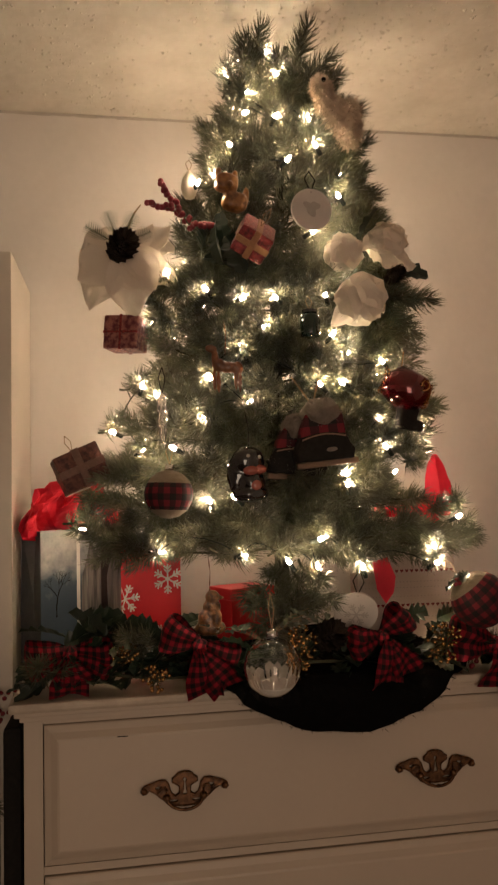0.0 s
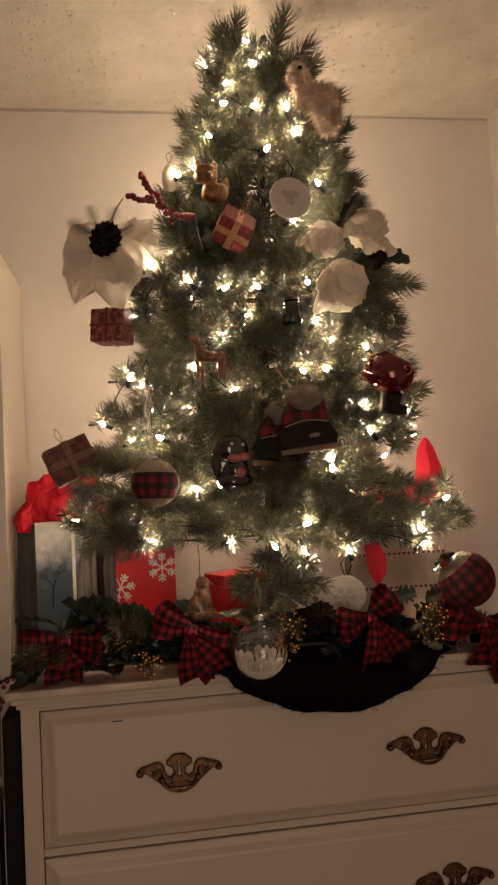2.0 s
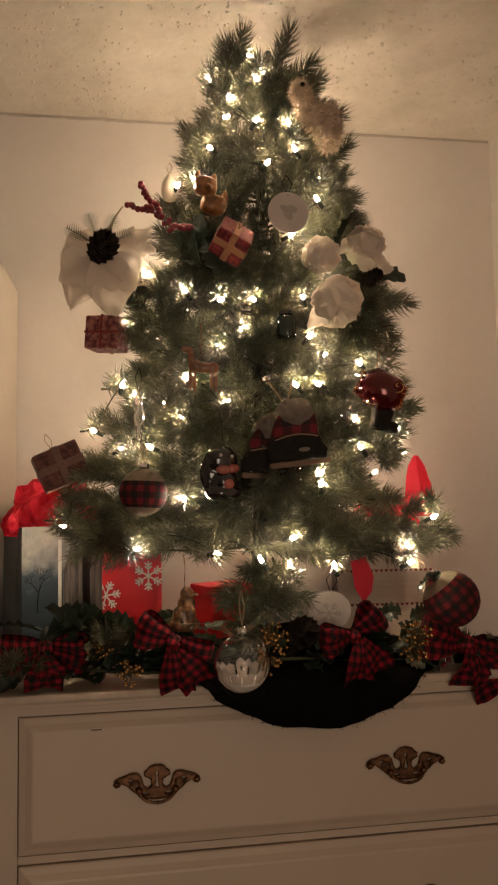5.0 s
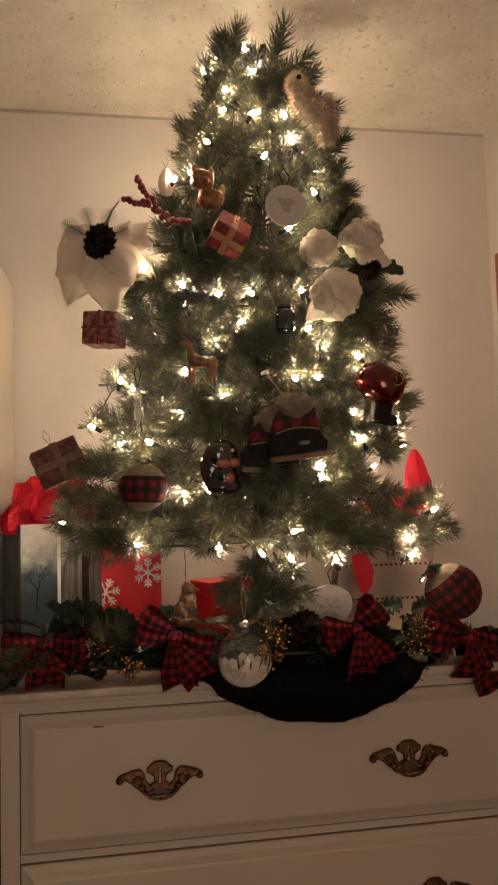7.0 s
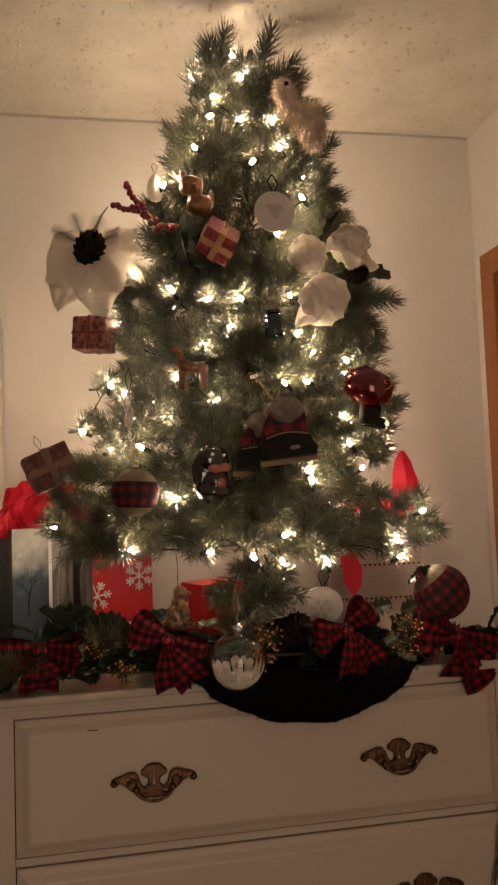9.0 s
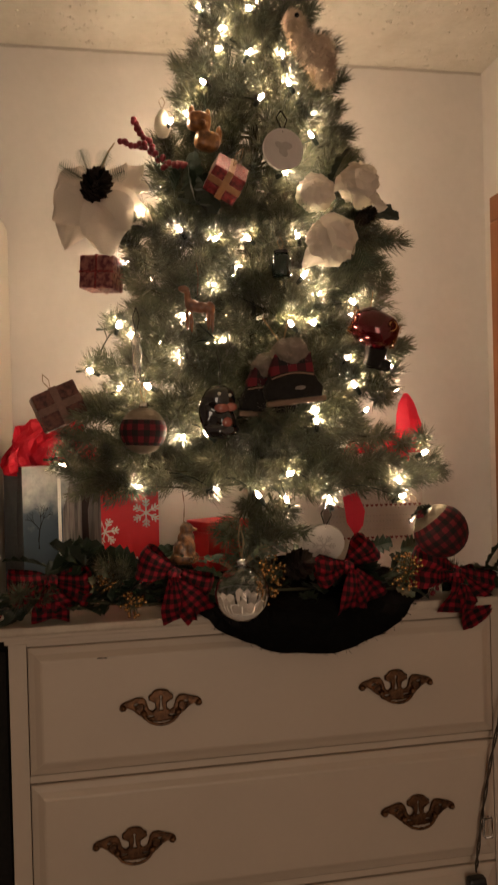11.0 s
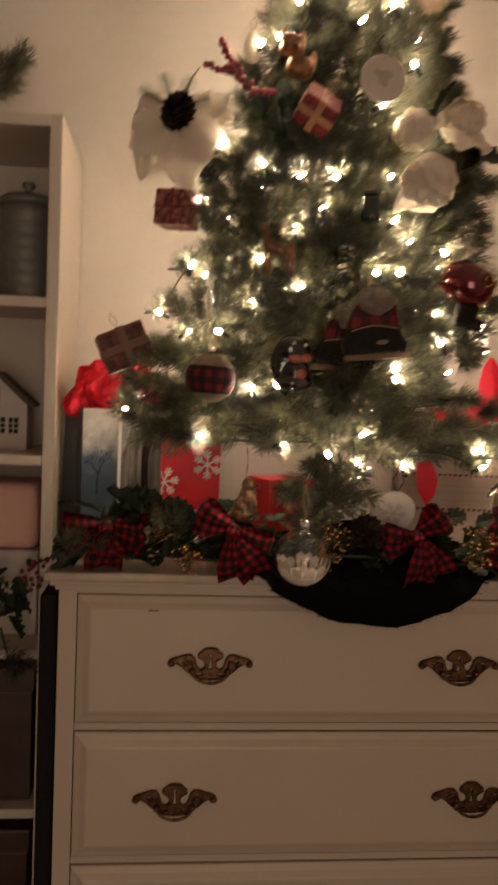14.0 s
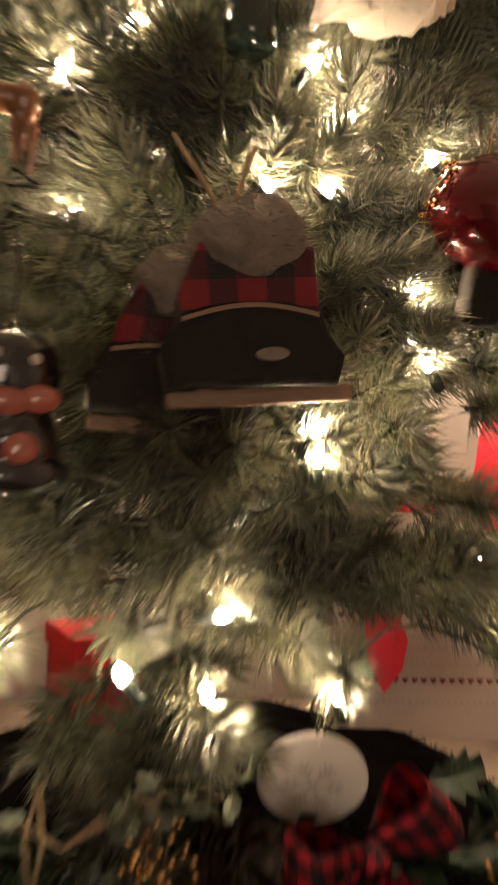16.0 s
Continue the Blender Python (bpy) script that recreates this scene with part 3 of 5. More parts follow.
M_FUR = material("grey_fur", (0.27, 0.225, 0.185), (0.14, 0.115, 0.095), 0.95, scale=80, bump=0.7, fine=500)
M_PLUSH = material("white_plush", (0.58, 0.46, 0.36), (0.44, 0.34, 0.26), 0.95, scale=60, bump=0.6, fine=400)
M_BLACK = material("black_felt", (0.020, 0.017, 0.015), (0.012, 0.010, 0.009), 0.75, scale=90, bump=0.3)
M_BLACK.node_tree.nodes["Principled BSDF"].inputs["Specular IOR Level"].default_value = 0.15
M_GLOSSBLACK = material("black_glaze", (0.010, 0.009, 0.010), (0.006, 0.006, 0.007), 0.08, scale=30, bump=0.05, coat=1.0)
M_GLOSSPINK = material("rose_glaze", (0.42, 0.12, 0.09), (0.30, 0.08, 0.06), 0.12, scale=30, bump=0.05, coat=1.0)
M_BALSA = material("pale_wood", (0.27, 0.17, 0.11), (0.18, 0.11, 0.07), 0.7, scale=30, stretch=(1, 6, 6))
M_BROWN = material("brown_glaze", (0.20, 0.072, 0.024), (0.075, 0.026, 0.010), 0.3, scale=45, spread=0.25, coat=0.4)
M_AMBER = material("amber_glaze", (0.32, 0.14, 0.038), (0.10, 0.038, 0.012), 0.35, scale=60, spread=0.2, bump=0.4, coat=0.3)
M_MOTTLED = material("mottled_brown_glaze", (0.21, 0.088, 0.030), (0.035, 0.015, 0.008), 0.4, scale=75, spread=0.16, bump=0.5, coat=0.3)
M_CREAMKNIT = material("cream_knit", (0.26, 0.20, 0.145), (0.17, 0.13, 0.09), 0.9, scale=120, bump=0.6, fine=500)
M_REDGLASS = material("red_mirror_glass", (0.14, 0.003, 0.009), (0.06, 0.002, 0.004), 0.13, 0.6, scale=12, bump=0.1, coat=1.0)
M_TEAL = material("teal_glass", (0.016, 0.034, 0.026), (0.009, 0.02, 0.016), 0.15, scale=30, coat=0.6)
M_TWINE = material("jute_twine", (0.30, 0.21, 0.12), (0.18, 0.12, 0.07), 0.9, scale=150, bump=0.4)
M_GLASS = clear_glass("clear_glass")
M_FLAKE = material("white_flake_print", (0.86, 0.82, 0.78), (0.78, 0.73, 0.69), 0.5, scale=60, bump=0.05)
M_SNOW = material("white_frost_print", (0.52, 0.48, 0.43), (0.40, 0.37, 0.34), 0.7, scale=60, bump=0.2)
M_SILVER = material("silver_cap", (0.60, 0.58, 0.55), (0.40, 0.38, 0.36), 0.25, 0.95, scale=60, bump=0.1)
M_BAGSKY = material("printed_winter_sky", (0.64, 0.60, 0.56), (0.40, 0.40, 0.40), 0.28, scale=18, spread=0.20, bump=0.03, coat=0.4)
n, l = M_BAGSKY.node_tree.nodes, M_BAGSKY.node_tree.links
where, height, haze, wave = n.new("ShaderNodeTexCoord"), n.new("ShaderNodeSeparateXYZ"), n.new("ShaderNodeTexNoise"), n.new("ShaderNodeMath")
haze.inputs["Scale"].default_value, haze.inputs["Detail"].default_value = 28, 6
wave.operation, wave.inputs[1].default_value = "MULTIPLY_ADD", 0.16
reach, hill = n.new("ShaderNodeMapRange"), n.new("ShaderNodeMix")
reach.inputs["From Min"].default_value, reach.inputs["From Max"].default_value = 0.238, 0.330
hill.data_type, hill.inputs["A"].default_value = "RGBA", (0.060, 0.085, 0.120, 1)
l.new(where.outputs["Object"], height.inputs[0])
l.new(where.outputs["Object"], haze.inputs["Vector"])
l.new(haze.outputs["Fac"], wave.inputs[0])
l.new(height.outputs["Z"], wave.inputs[2])
l.new(wave.outputs[0], reach.inputs["Value"])
l.new(reach.outputs[0], hill.inputs["Factor"])
l.new(n["Principled BSDF"].inputs["Base Color"].links[0].from_socket, hill.inputs["B"])
l.new(hill.outputs["Result"], n["Principled BSDF"].inputs["Base Color"])
M_THICKET = material("printed_birch_thicket", (0.34, 0.30, 0.28), (0.035, 0.032, 0.040), 0.3, scale=60, spread=0.22, stretch=(1.6, 1, 0.10), bump=0.02, fine=200, coat=0.4)
M_BAGSIDE = material("printed_slate_side", (0.26, 0.26, 0.265), (0.10, 0.115, 0.135), 0.4, scale=9, bump=0.03, coat=0.3)
M_BAGDARK = material("dark_brown_print", (0.075, 0.035, 0.028), (0.035, 0.016, 0.014), 0.4, scale=14, bump=0.03)
M_HEARTBAG = material("cream_gift_paper", (0.56, 0.46, 0.42), (0.48, 0.39, 0.35), 0.6, scale=14, bump=0.05)
M_GREYPRINT = material("grey_print", (0.44, 0.38, 0.34), (0.36, 0.31, 0.275), 0.8, scale=80, bump=0)
M_TIN = material("galvanised_tin", (0.26, 0.25, 0.23), (0.17, 0.165, 0.15), 0.58, 0.55, scale=18, spread=0.3, bump=0.1)
M_ROOF = material("brown_roof", (0.14, 0.085, 0.055), (0.09, 0.05, 0.03), 0.7, scale=60, bump=0.4)
M_PINK = material("pink_cloth", (0.80, 0.50, 0.42), (0.70, 0.42, 0.35), 0.8, scale=30, bump=0.2)
M_DARKPLASTIC = material("black_plastic", (0.015, 0.014, 0.013), (0.01, 0.01, 0.01), 0.4, bump=0.05)
M_CORDBROWN = material("brown_cord", (0.055, 0.035, 0.022), (0.03, 0.02, 0.012), 0.5, scale=200, bump=0.4)


# ---- bookcase ----
SX, SF = -0.226, 1.570
case = thing("bookcase", "tall white painted open bookcase beside the dresser", "bookcase", pose(SX, SF, 0))
part("side_panel", boxed((-0.024, 0, 0), (0, 0.308, 1.985), 0.0015), M_SHELF, case)
part("side_panel", boxed((-0.824, 0, 0), (-0.800, 0.308, 1.985), 0.0015), M_SHELF, case)
part("top_board", boxed((-0.7995, 0.001, 1.962), (-0.0245, 0.307, 1.984), 0.0015), M_SHELF, case)
part("back_panel", boxed((-0.7995, 0.296, 0.04), (-0.0245, 0.306, 1.961)), M_SHELF, case)
for z in (1.610, 1.294, 0.896, 0.560, 0.060):
    part("shelf", boxed((-0.7995, 0.002, z), (-0.0245, 0.2955, z + 0.020), 0.0015), M_SHELF, case)

# black block put in for the dark shade between dresser and bookcase
tagged(part("gap_shade_block", wobble(boxed((-0.016, 0, 0), (0.016, 0.36, 1.07), 0.008), 0.004, 9), M_BLACK, m=pose(-0.203, 1.41, 0.0045)), "black block added as the shade in the gap beside the dresser", "bag")

tin = thing("canister", "dull galvanised tin canister with a knobbed lid on the shelf", "canister", pose(-0.318, 1.72, 1.6305))
prof = [(0.0, 0.0), (0.058, 0.0), (0.060, 0.004)]
for k in range(7):
    z = 0.02 + 0.026 * k
    prof += [(0.058, z), (0.0605, z + 0.006), (0.058, z + 0.012)]
prof += [(0.059, 0.205), (0.0, 0.205)]
part("body", lathe(prof, 32), M_TIN, tin, smooth=True)
part("lid", lathe([(0.0, 0.2055), (0.063, 0.2055), (0.063, 0.216), (0.050, 0.226), (0.018, 0.232), (0.0, 0.233)], 32), M_TIN, tin, smooth=True)
part("knob", lathe([(0.0, 0.233), (0.008, 0.234), (0.007, 0.242), (0.014, 0.248), (0.013, 0.256), (0.0, 0.259)], 16), M_TIN, tin, smooth=True)

house = thing("toy_house", "small white ceramic house with a brown roof on the shelf", "toy house", pose(-0.375, 1.70, 1.3145))
me = flat_part("wall", [[(-0.068, 0), (0.068, 0), (0.068, 0.098), (0, 0.160), (-0.068, 0.098)]], 0.07, M_WHITE, house, m=pose(0, 0.0355, 0))
for s in (-1, 1):
    bm = boxed((0, -0.002, 0), (0.105, 0.076, 0.008), 0.002)
    part("roof", bm, M_ROOF, house, m=pose(0, 0, 0.163) @ (pose(0, 0, 0, 0, 42, 0) if s > 0 else pose(0, 0.074, 0, 0, 42, 180)))
for wx, wz in ((0.040, 0.035), (0.012, 0.035), (-0.03, 0.035), (0.0, 0.100)):
    w = part("window", boxed((wx - 0.010, -0.0015, wz), (wx + 0.010, 0.001, wz + 0.034)), M_GAP, house)
    part("glazing_bar", boxed((wx - 0.001, -0.003, wz), (wx + 0.001, -0.0016, wz + 0.034)), M_WHITE, w)
    for q in (0.011, 0.022):
        part("glazing_bar", boxed((wx - 0.010, -0.003, wz + q - 0.001), (wx - 0.0012, -0.0016, wz + q + 0.001)), M_WHITE, w)
        part("glazing_bar", boxed((wx + 0.0012, -0.003, wz + q - 0.001), (wx + 0.010, -0.0016, wz + q + 0.001)), M_WHITE, w)

tagged(part("storage_box", boxed((-0.13, -0.06, 0), (0.13, 0.08, 0.185), 0.006), M_WHITE, m=pose(-0.40, 1.72, 0.9165)), "white cardboard box on the bookcase shelf", "box")
tagged(part("cushion", wobble(boxed((-0.13, -0.06, 0.002), (0.125, 0.08, 0.145), 0.02), 0.004, 14), M_PINK, m=pose(-0.40, 1.72, 1.1005), smooth=True), "pale pink cushion stacked on a white box", "cushion")
# boxes added only to make the low compartments dark
for z, tall, deep in ((0.5805, 0.285, 0.035), (0.0805, 0.445, 0.022)):
    dark_filler = thing("storage_box", "dark maroon box added to darken a low bookcase compartment", "box", pose(-0.50, SF + deep, z), "dark storage boxes")
    part("body", boxed((-0.235, 0, 0), (0.235, 0.24, tall - 0.05), 0.004), M_BAGDARK, dark_filler)
    part("lid", boxed((-0.24, -0.005, tall - 0.0495), (0.24, 0.245, tall), 0.004), M_BAGDARK, dark_filler)


# ---- leaves and berries ----
def leaf_mesh(length, width, seed, lobes=4, spike=0.35):
    """A holly leaf: scalloped, folded along its rib, with thickness."""
    rng = random.Random(seed)
    bm = bmesh.new()
    n = lobes * 2
    top, mid, bot = [], [], []
    bend = rng.uniform(0.1, 0.35)
    for i in range(n + 1):
        t = i / n
        w = width * 0.5 * math.sin(math.pi * min(1, 0.06 + 0.94 * t)) ** 0.6 * ((1 + spike * 0.5) if i % 2 else (1 - spike))
        x, drop = length * t, -bend * length * t * t
        mid.append(bm.verts.new((x, 0, drop)))
        top.append(bm.verts.new((x + (0.05 * length if i % 2 else 0), w, drop + w * 0.45 + rng.uniform(-0.002, 0.002))))
        bot.append(bm.verts.new((x + (0.05 * length if i % 2 else 0), -w, drop + w * 0.45 + rng.uniform(-0.002, 0.002))))
    for i in range(n):
        bm.faces.new((mid[i], mid[i + 1], top[i + 1], top[i]))
        bm.faces.new((bot[i], bot[i + 1], mid[i + 1], mid[i]))
    return link_mesh("leaf", bm, M_LEAF)


LEAVES = [leaf_mesh(0.055, 0.034, s) for s in range(4)]
LONG_LEAVES = [leaf_mesh(0.085, 0.030, 10 + s, 5, 0.2) for s in range(3)]
berry_me = {}
for nm, mat, r in (("gold", M_GOLD, 0.0034), ("red", M_BERRY, 0.0046), ("big", M_BERRY, 0.0058)):
    berry_me[nm] = link_mesh("berry", lathe(sphere_profile(r, 7), 9), mat, True)


def berry_sprig(name, label, m, kind, count, spread, stem_mat, seed, tall=1.0, group=""):
    rng = random.Random(seed)
    root = thing(name, label, "berries", m, group)
    bm = bmesh.new()
    for k in range(count):
        d = Vector((rng.gauss(0, 1), rng.gauss(0, 0.6), rng.gauss(0, 1) * tall))
        d = d.normalized() * spread * rng.random() ** 0.45
        d.z *= tall
        tube(bm, [(0, 0, -0.2 * spread), d * 0.6 + Vector((0, 0, 0.003)), d], 0.0007, 4)
        part("berry", berry_me[kind], None, root, m=pose(*d))
    tagged(part("stem", bm, stem_mat, root), kind="stuff")
    return root


# ---- tree skirt ----
def skirt():
    bm = bmesh.new()
    cx, cy, rad, lip = 0.372, 1.520, 0.2935, 1.3085
    layers = []
    na, nr = 96, 16
    for layer in (0, 1):
        rings = []
        for j in range(nr + 1):
            ring = []
            for k in range(na):
                a = 2 * math.pi * k / na
                edge = rad * (1 + 0.03 * noise.noise(Vector((3 * math.cos(a), 3 * math.sin(a), 1))) + 0.012 * noise.noise(Vector((22 * math.cos(a), 22 * math.sin(a), 5))))
                r = 0.012 + (edge - 0.012) * j / nr
                x, y = cx + r * math.cos(a), cy + r * math.sin(a)
                x, y = x, min(y, 1.80)
                lift = 0.003 + layer * (0.010 if j < nr else 0.004) + 0.055 * math.exp(-(r / 0.11) ** 2)
                lift += 0.006 * noise.noise(Vector((x * 18, y * 18, 2))) * layer * (1 if r > 0.06 else 0)
                if y >= lip:
                    p = Vector((x, y, TOP + lift))
                else:
                    e = lip - y
                    turn = min(1.0, e / 0.016)
                    p = Vector((x, lip - 0.010 * math.sin(turn * 1.57) - lift * turn, TOP + lift * (1 - turn) - max(0.0, e - 0.008) - 0.004 * turn))
                ring.append(bm.verts.new(p))
            rings.append(ring)
        layers.append(rings)
    for layer, rings in enumerate(layers):
        for a, b in zip(rings, rings[1:]):
            for k in range(na):
                q = (a[k], b[k], b[(k + 1) % na], a[(k + 1) % na])
                bm.faces.new(q if layer else q[::-1])
    a, b = layers[0][-1], layers[1][-1]
    for k in range(na):
        bm.faces.new((a[k], a[(k + 1) % na], b[(k + 1) % na], b[k]))
    pile = bmesh.new()
    rng = random.Random(4)
    for ring in layers[1][3:]:
        for v in ring:
            for _ in range(4):
                p = v.co + Vector((rng.uniform(-0.008, 0.008), rng.uniform(-0.003, 0.003), rng.uniform(-0.002, 0.002)))
                d = Vector((rng.uniform(-1, 1), rng.uniform(-1, -0.1), rng.uniform(-0.9, 0.8))) * 0.006
                s = Vector((0.0006, 0, 0.0003))
                pile.faces.new([pile.verts.new(c) for c in (p - s, p + s, p + d)])
    for v in list(layers[1][-1]):
        for _ in range(16):
            out = (v.co - Vector((cx, cy, v.co.z))).normalized()
            p = v.co + Vector((rng.uniform(-0.008, 0.008), rng.uniform(-0.002, 0.002), rng.uniform(0.001, 0.004)))
            d = (out * rng.uniform(0.2, 0.8) + Vector((rng.uniform(-0.6, 0.6), -0.2, rng.uniform(-1.1, 0.1)))) * rng.uniform(0.0015, 0.0045)
            s = Vector((0.0008, 0, 0.0002))
            pile.faces.new([pile.verts.new(c) for c in (p - s, p + s, p + d)])
    ob = part("tree_skirt", bm, M_SKIRT)
    tagged(part("plush_nap", pile, M_SKIRT, ob, "short black plush pile"), kind="stuff")
    return tagged(ob, "round black plush tree skirt draped over the dresser edge", "tree skirt")


skirt()


# ---- plaid bows ----
def strip(rows, mat, name, parent, label="", thick=0.0012):
    """A cloth strip from rows of cross points, with UVs in metres and a little thickness."""
    bm = bmesh.new()
    uv = bm.loops.layers.uv.new("UVMap")
    grid = [[bm.verts.new(p) for p in row] for row in rows]
    lens = [0.0]
    for a, b in zip(rows, rows[1:]):
        lens.append(lens[-1] + (Vector(b[len(b) // 2]) - Vector(a[len(a) // 2])).length)
    for j in range(len(rows) - 1):
        for i in range(len(rows[0]) - 1):
            f = bm.faces.new((grid[j][i], grid[j + 1][i], grid[j + 1][i + 1], grid[j][i + 1]))
            for lp, (jj, ii) in zip(f.loops, ((j, i), (j + 1, i), (j + 1, i + 1), (j, i + 1))):
                lp[uv].uv = (lens[jj], 0.062 * ii / (len(rows[0]) - 1))
    bmesh.ops.solidify(bm, geom=bm.faces[:], thickness=thick)
    return part(name, bm, mat, parent, label, True)


def bow(m, size=1.0, seed=0, tails=((-12, 0.09), (14, 0.08)), lift=(10, 10)):
    rng = random.Random(seed)
    root = thing("plaid_bow", "red and black checked ribbon bow on the garland", "bow", m, "plaid bows along the dresser")
    for s, up in ((-1, lift[0]), (1, lift[1])):
        rows = []
        for j in range(19):
            t = j / 18
            reach = 0.082 * size * math.sin(math.pi * t) ** 0.8
            y = -0.028 * size * math.sin(2 * math.pi * t)
            w = size * (0.012 + 0.025 * math.sin(math.pi * t) ** 0.7)
            a = radians(up)
            row = []
            for i in range(7):
                v = (i / 6 * 2 - 1) * w
                x, z = reach * (1 - 0.10 * (v / (0.042 * size)) ** 2), v
                p = Vector((s * (x * math.cos(a) - z * math.sin(a)), y + 0.007 * math.cos(i * 2.1 + t * 5), x * math.sin(a) + z * math.cos(a)))
                row.append(p + 0.005 * noise.noise_vector(p * 25 + Vector((seed, s, 0))))
            rows.append(row)
        strip(rows, M_PLAID, "loop", root)
    for lean, length in tails:
        rows = []
        a = radians(lean)
        for j in range(13):
            t = j / 12
            w = size * (0.010 + 0.026 * min(1, 1.6 * t))
            row = []
            for i in range(7):
                v = (i / 6 * 2 - 1)
                notch = 0.005 * (1 - abs(v)) * (t ** 6)
                d = length * size * t - notch
                x = v * w * math.cos(a) + math.sin(a) * d
                z = v * w * math.sin(a) - math.cos(a) * d
                row.append(Vector((x, -0.024 - 0.012 * math.sin(2.6 * t) + 0.006 * math.sin(v * 3 + 6 * t + seed), z)))
            rows.append(row)
        strip(rows, M_PLAID, "tail", root)
    bm = lathe([(0.001, -0.018 * size), (0.013 * size, -0.014 * size), (0.017 * size, 0), (0.013 * size, 0.014 * size), (0.001, 0.018 * size)], 12)
    part("knot", wobble(bm, 0.004, 60, seed), M_PLAID, root, "", True, pose(0, -0.006, 0) @ Matrix.Diagonal((0.85, 0.75, 0.95, 1.0)))
    return root


bow(pose(-0.099, 1.340, 1.212, 8, 4, 6), 0.90, 1, ((2, 0.070), (14, 0.055)), (-8, -4))
bow(pose(0.122, 1.330, 1.216, 6, 16, -8), 0.86, 2, ((24, 0.094), (52, 0.098)), (10, -12))
bow(pose(0.446, 1.315, 1.216, 10, -6, 10), 0.80, 3, ((-10, 0.112), (30, 0.100)), (2, 36))
bow(pose(0.668, 1.340, 1.184, 8, 12, 14), 1.15, 5, ((4, 0.062), (42, 0.095)), (6, -14))

# ---- garland of leaves along the dresser's front ----
garland = thing("garland", "dark green holly garland with pine sprigs along the dresser", "garland", pose(0.31, 1.37, TOP))
rng = random.Random(23)
bm = bmesh.new()
tube(bm, [(-0.48 + 0.054 * k, 0.012 * math.sin(k * 1.3), 0.022 + 0.008 * math.sin(k * 0.9)) for k in range(19)], 0.003, 6)
part("stem", bm, M_TWIG, garland)
for k in range(92):
    x = -0.475 + 0.97 * (k + rng.random()) / 92
    me = rng.choice(LEAVES + LONG_LEAVES[:1])
    part("leaf", me, None, garland, m=pose(x, rng.uniform(-0.02, 0.04), rng.uniform(0.020, 0.045), rng.uniform(-50, 50), rng.uniform(-75, 10), rng.uniform(180, 360)))
for k in range(46):
    x = -0.46 + 0.40 * (k + rng.random()) / 46
    part("leaf", rng.choice(LEAVES), None, garland, m=pose(x, rng.uniform(-0.025, 0.03), rng.uniform(0.006, 0.050), rng.uniform(-50, 50), rng.uniform(-60, 5), rng.uniform(180, 360)))
for k in range(16):
    part("leaf", rng.choice(LEAVES), None, garland, m=pose(0.27 + 0.012 * k, rng.uniform(-0.02, 0.03), rng.uniform(0.006, 0.045), rng.uniform(-50, 50), rng.uniform(-50, 5), rng.uniform(180, 360)))
for k in (0, 2, 8):
    part("pine_sprig", BRANCHES[1, k % 3], None, garland, m=pose(-0.46 + 0.115 * k, 0.05, 0.03, 0, -rng.uniform(5, 50), rng.uniform(200, 340)))
for x, z, ry, rz in ((-0.40, 0.085, -12, 15), (-0.36, 0.080, -35, 60), (-0.42, 0.09, -20, 160), (-0.33, 0.075, 5, -20), (0.30, 0.06, 8, 10), (0.27, 0.055, -5, 20)):
    part("leaf", LONG_LEAVES[int(abs(x) * 100) % 3], None, garland, m=pose(x, 0.03, z, 20, ry, rz))

for k in range(9):
    part("leaf", LONG_LEAVES[k % 3], None, garland, m=pose(-0.42 + 0.028 * k, 0.035, 0.075 + 0.02 * math.sin(k * 2.1), rng.uniform(20, 80), rng.uniform(-45, 5), rng.choice((15, 40, 150, 200, 330))) @ Matrix.Diagonal((1.0, 1.5, 1.0, 1.0)))
M_CREAMLEAF = material("cream_edged_leaf", (0.25, 0.22, 0.15), (0.06, 0.10, 0.05), 0.6, scale=70, spread=0.15, per_object=0.2)
cream_leaf = leaf_mesh(0.038, 0.024, 83, 4, 0.4)
cream_leaf.materials.clear()
cream_leaf.materials.append(M_CREAMLEAF)
for x, z, rx, ry, rz in ((-0.015, 1.250, 70, 50, 300), (-0.025, 1.190, 60, -70, 250), (0.36, 1.265, 60, -30, 250), (0.30, 1.255, 70, 10, 200), (0.55, 1.165, 50, 20, 330)):
    part("leaf", cream_leaf, None, garland, "cream edged holly leaf", m=pose(x - 0.31, 1.335 - 1.37, z - TOP, rx, ry, rz))
for x, z, ry, rz, big in ((-0.110, 1.225, -15, 20, 1.7), (-0.040, 1.235, -40, 150, 1.6), (-0.075, 1.250, -20, 40, 1.5), (0.035, 1.232, 60, 200, 1.5), (-0.135, 1.170, 30, 200, 1.5), (0.505, 1.240, -10, 10, 1.2), (0.57, 1.235, -10, 20, 1.3), (0.29, 1.262, -20, 30, 1.5)):
    part("leaf", LEAVES[int(abs(x) * 1000) % 4], None, garland, m=pose(x - 0.31, 1.362 - 1.37, z - TOP, 70, ry, rz) @ Matrix.Scale(0.85 * big, 4))
for x, y, z, n, sp, sd in ((-0.010, 1.345, 1.210, 44, 0.027, 1), (0.046, 1.318, 1.168, 36, 0.024, 2), (0.300, 1.315, 1.212, 50, 0.034, 3), (0.288, 1.305, 1.175, 28, 0.022, 6), (0.562, 1.312, 1.198, 58, 0.038, 4)):
    berry_sprig("gold_berries", "cluster of small gold berries in the garland", pose(x, y, z), "gold", n, sp, M_TWIG, sd, 1.0, "gold berry clusters")
berry_sprig("red_berries", "small red berry cluster in the garland", pose(0.630, 1.345, 1.165), "red", 14, 0.022, M_TWIG, 9)


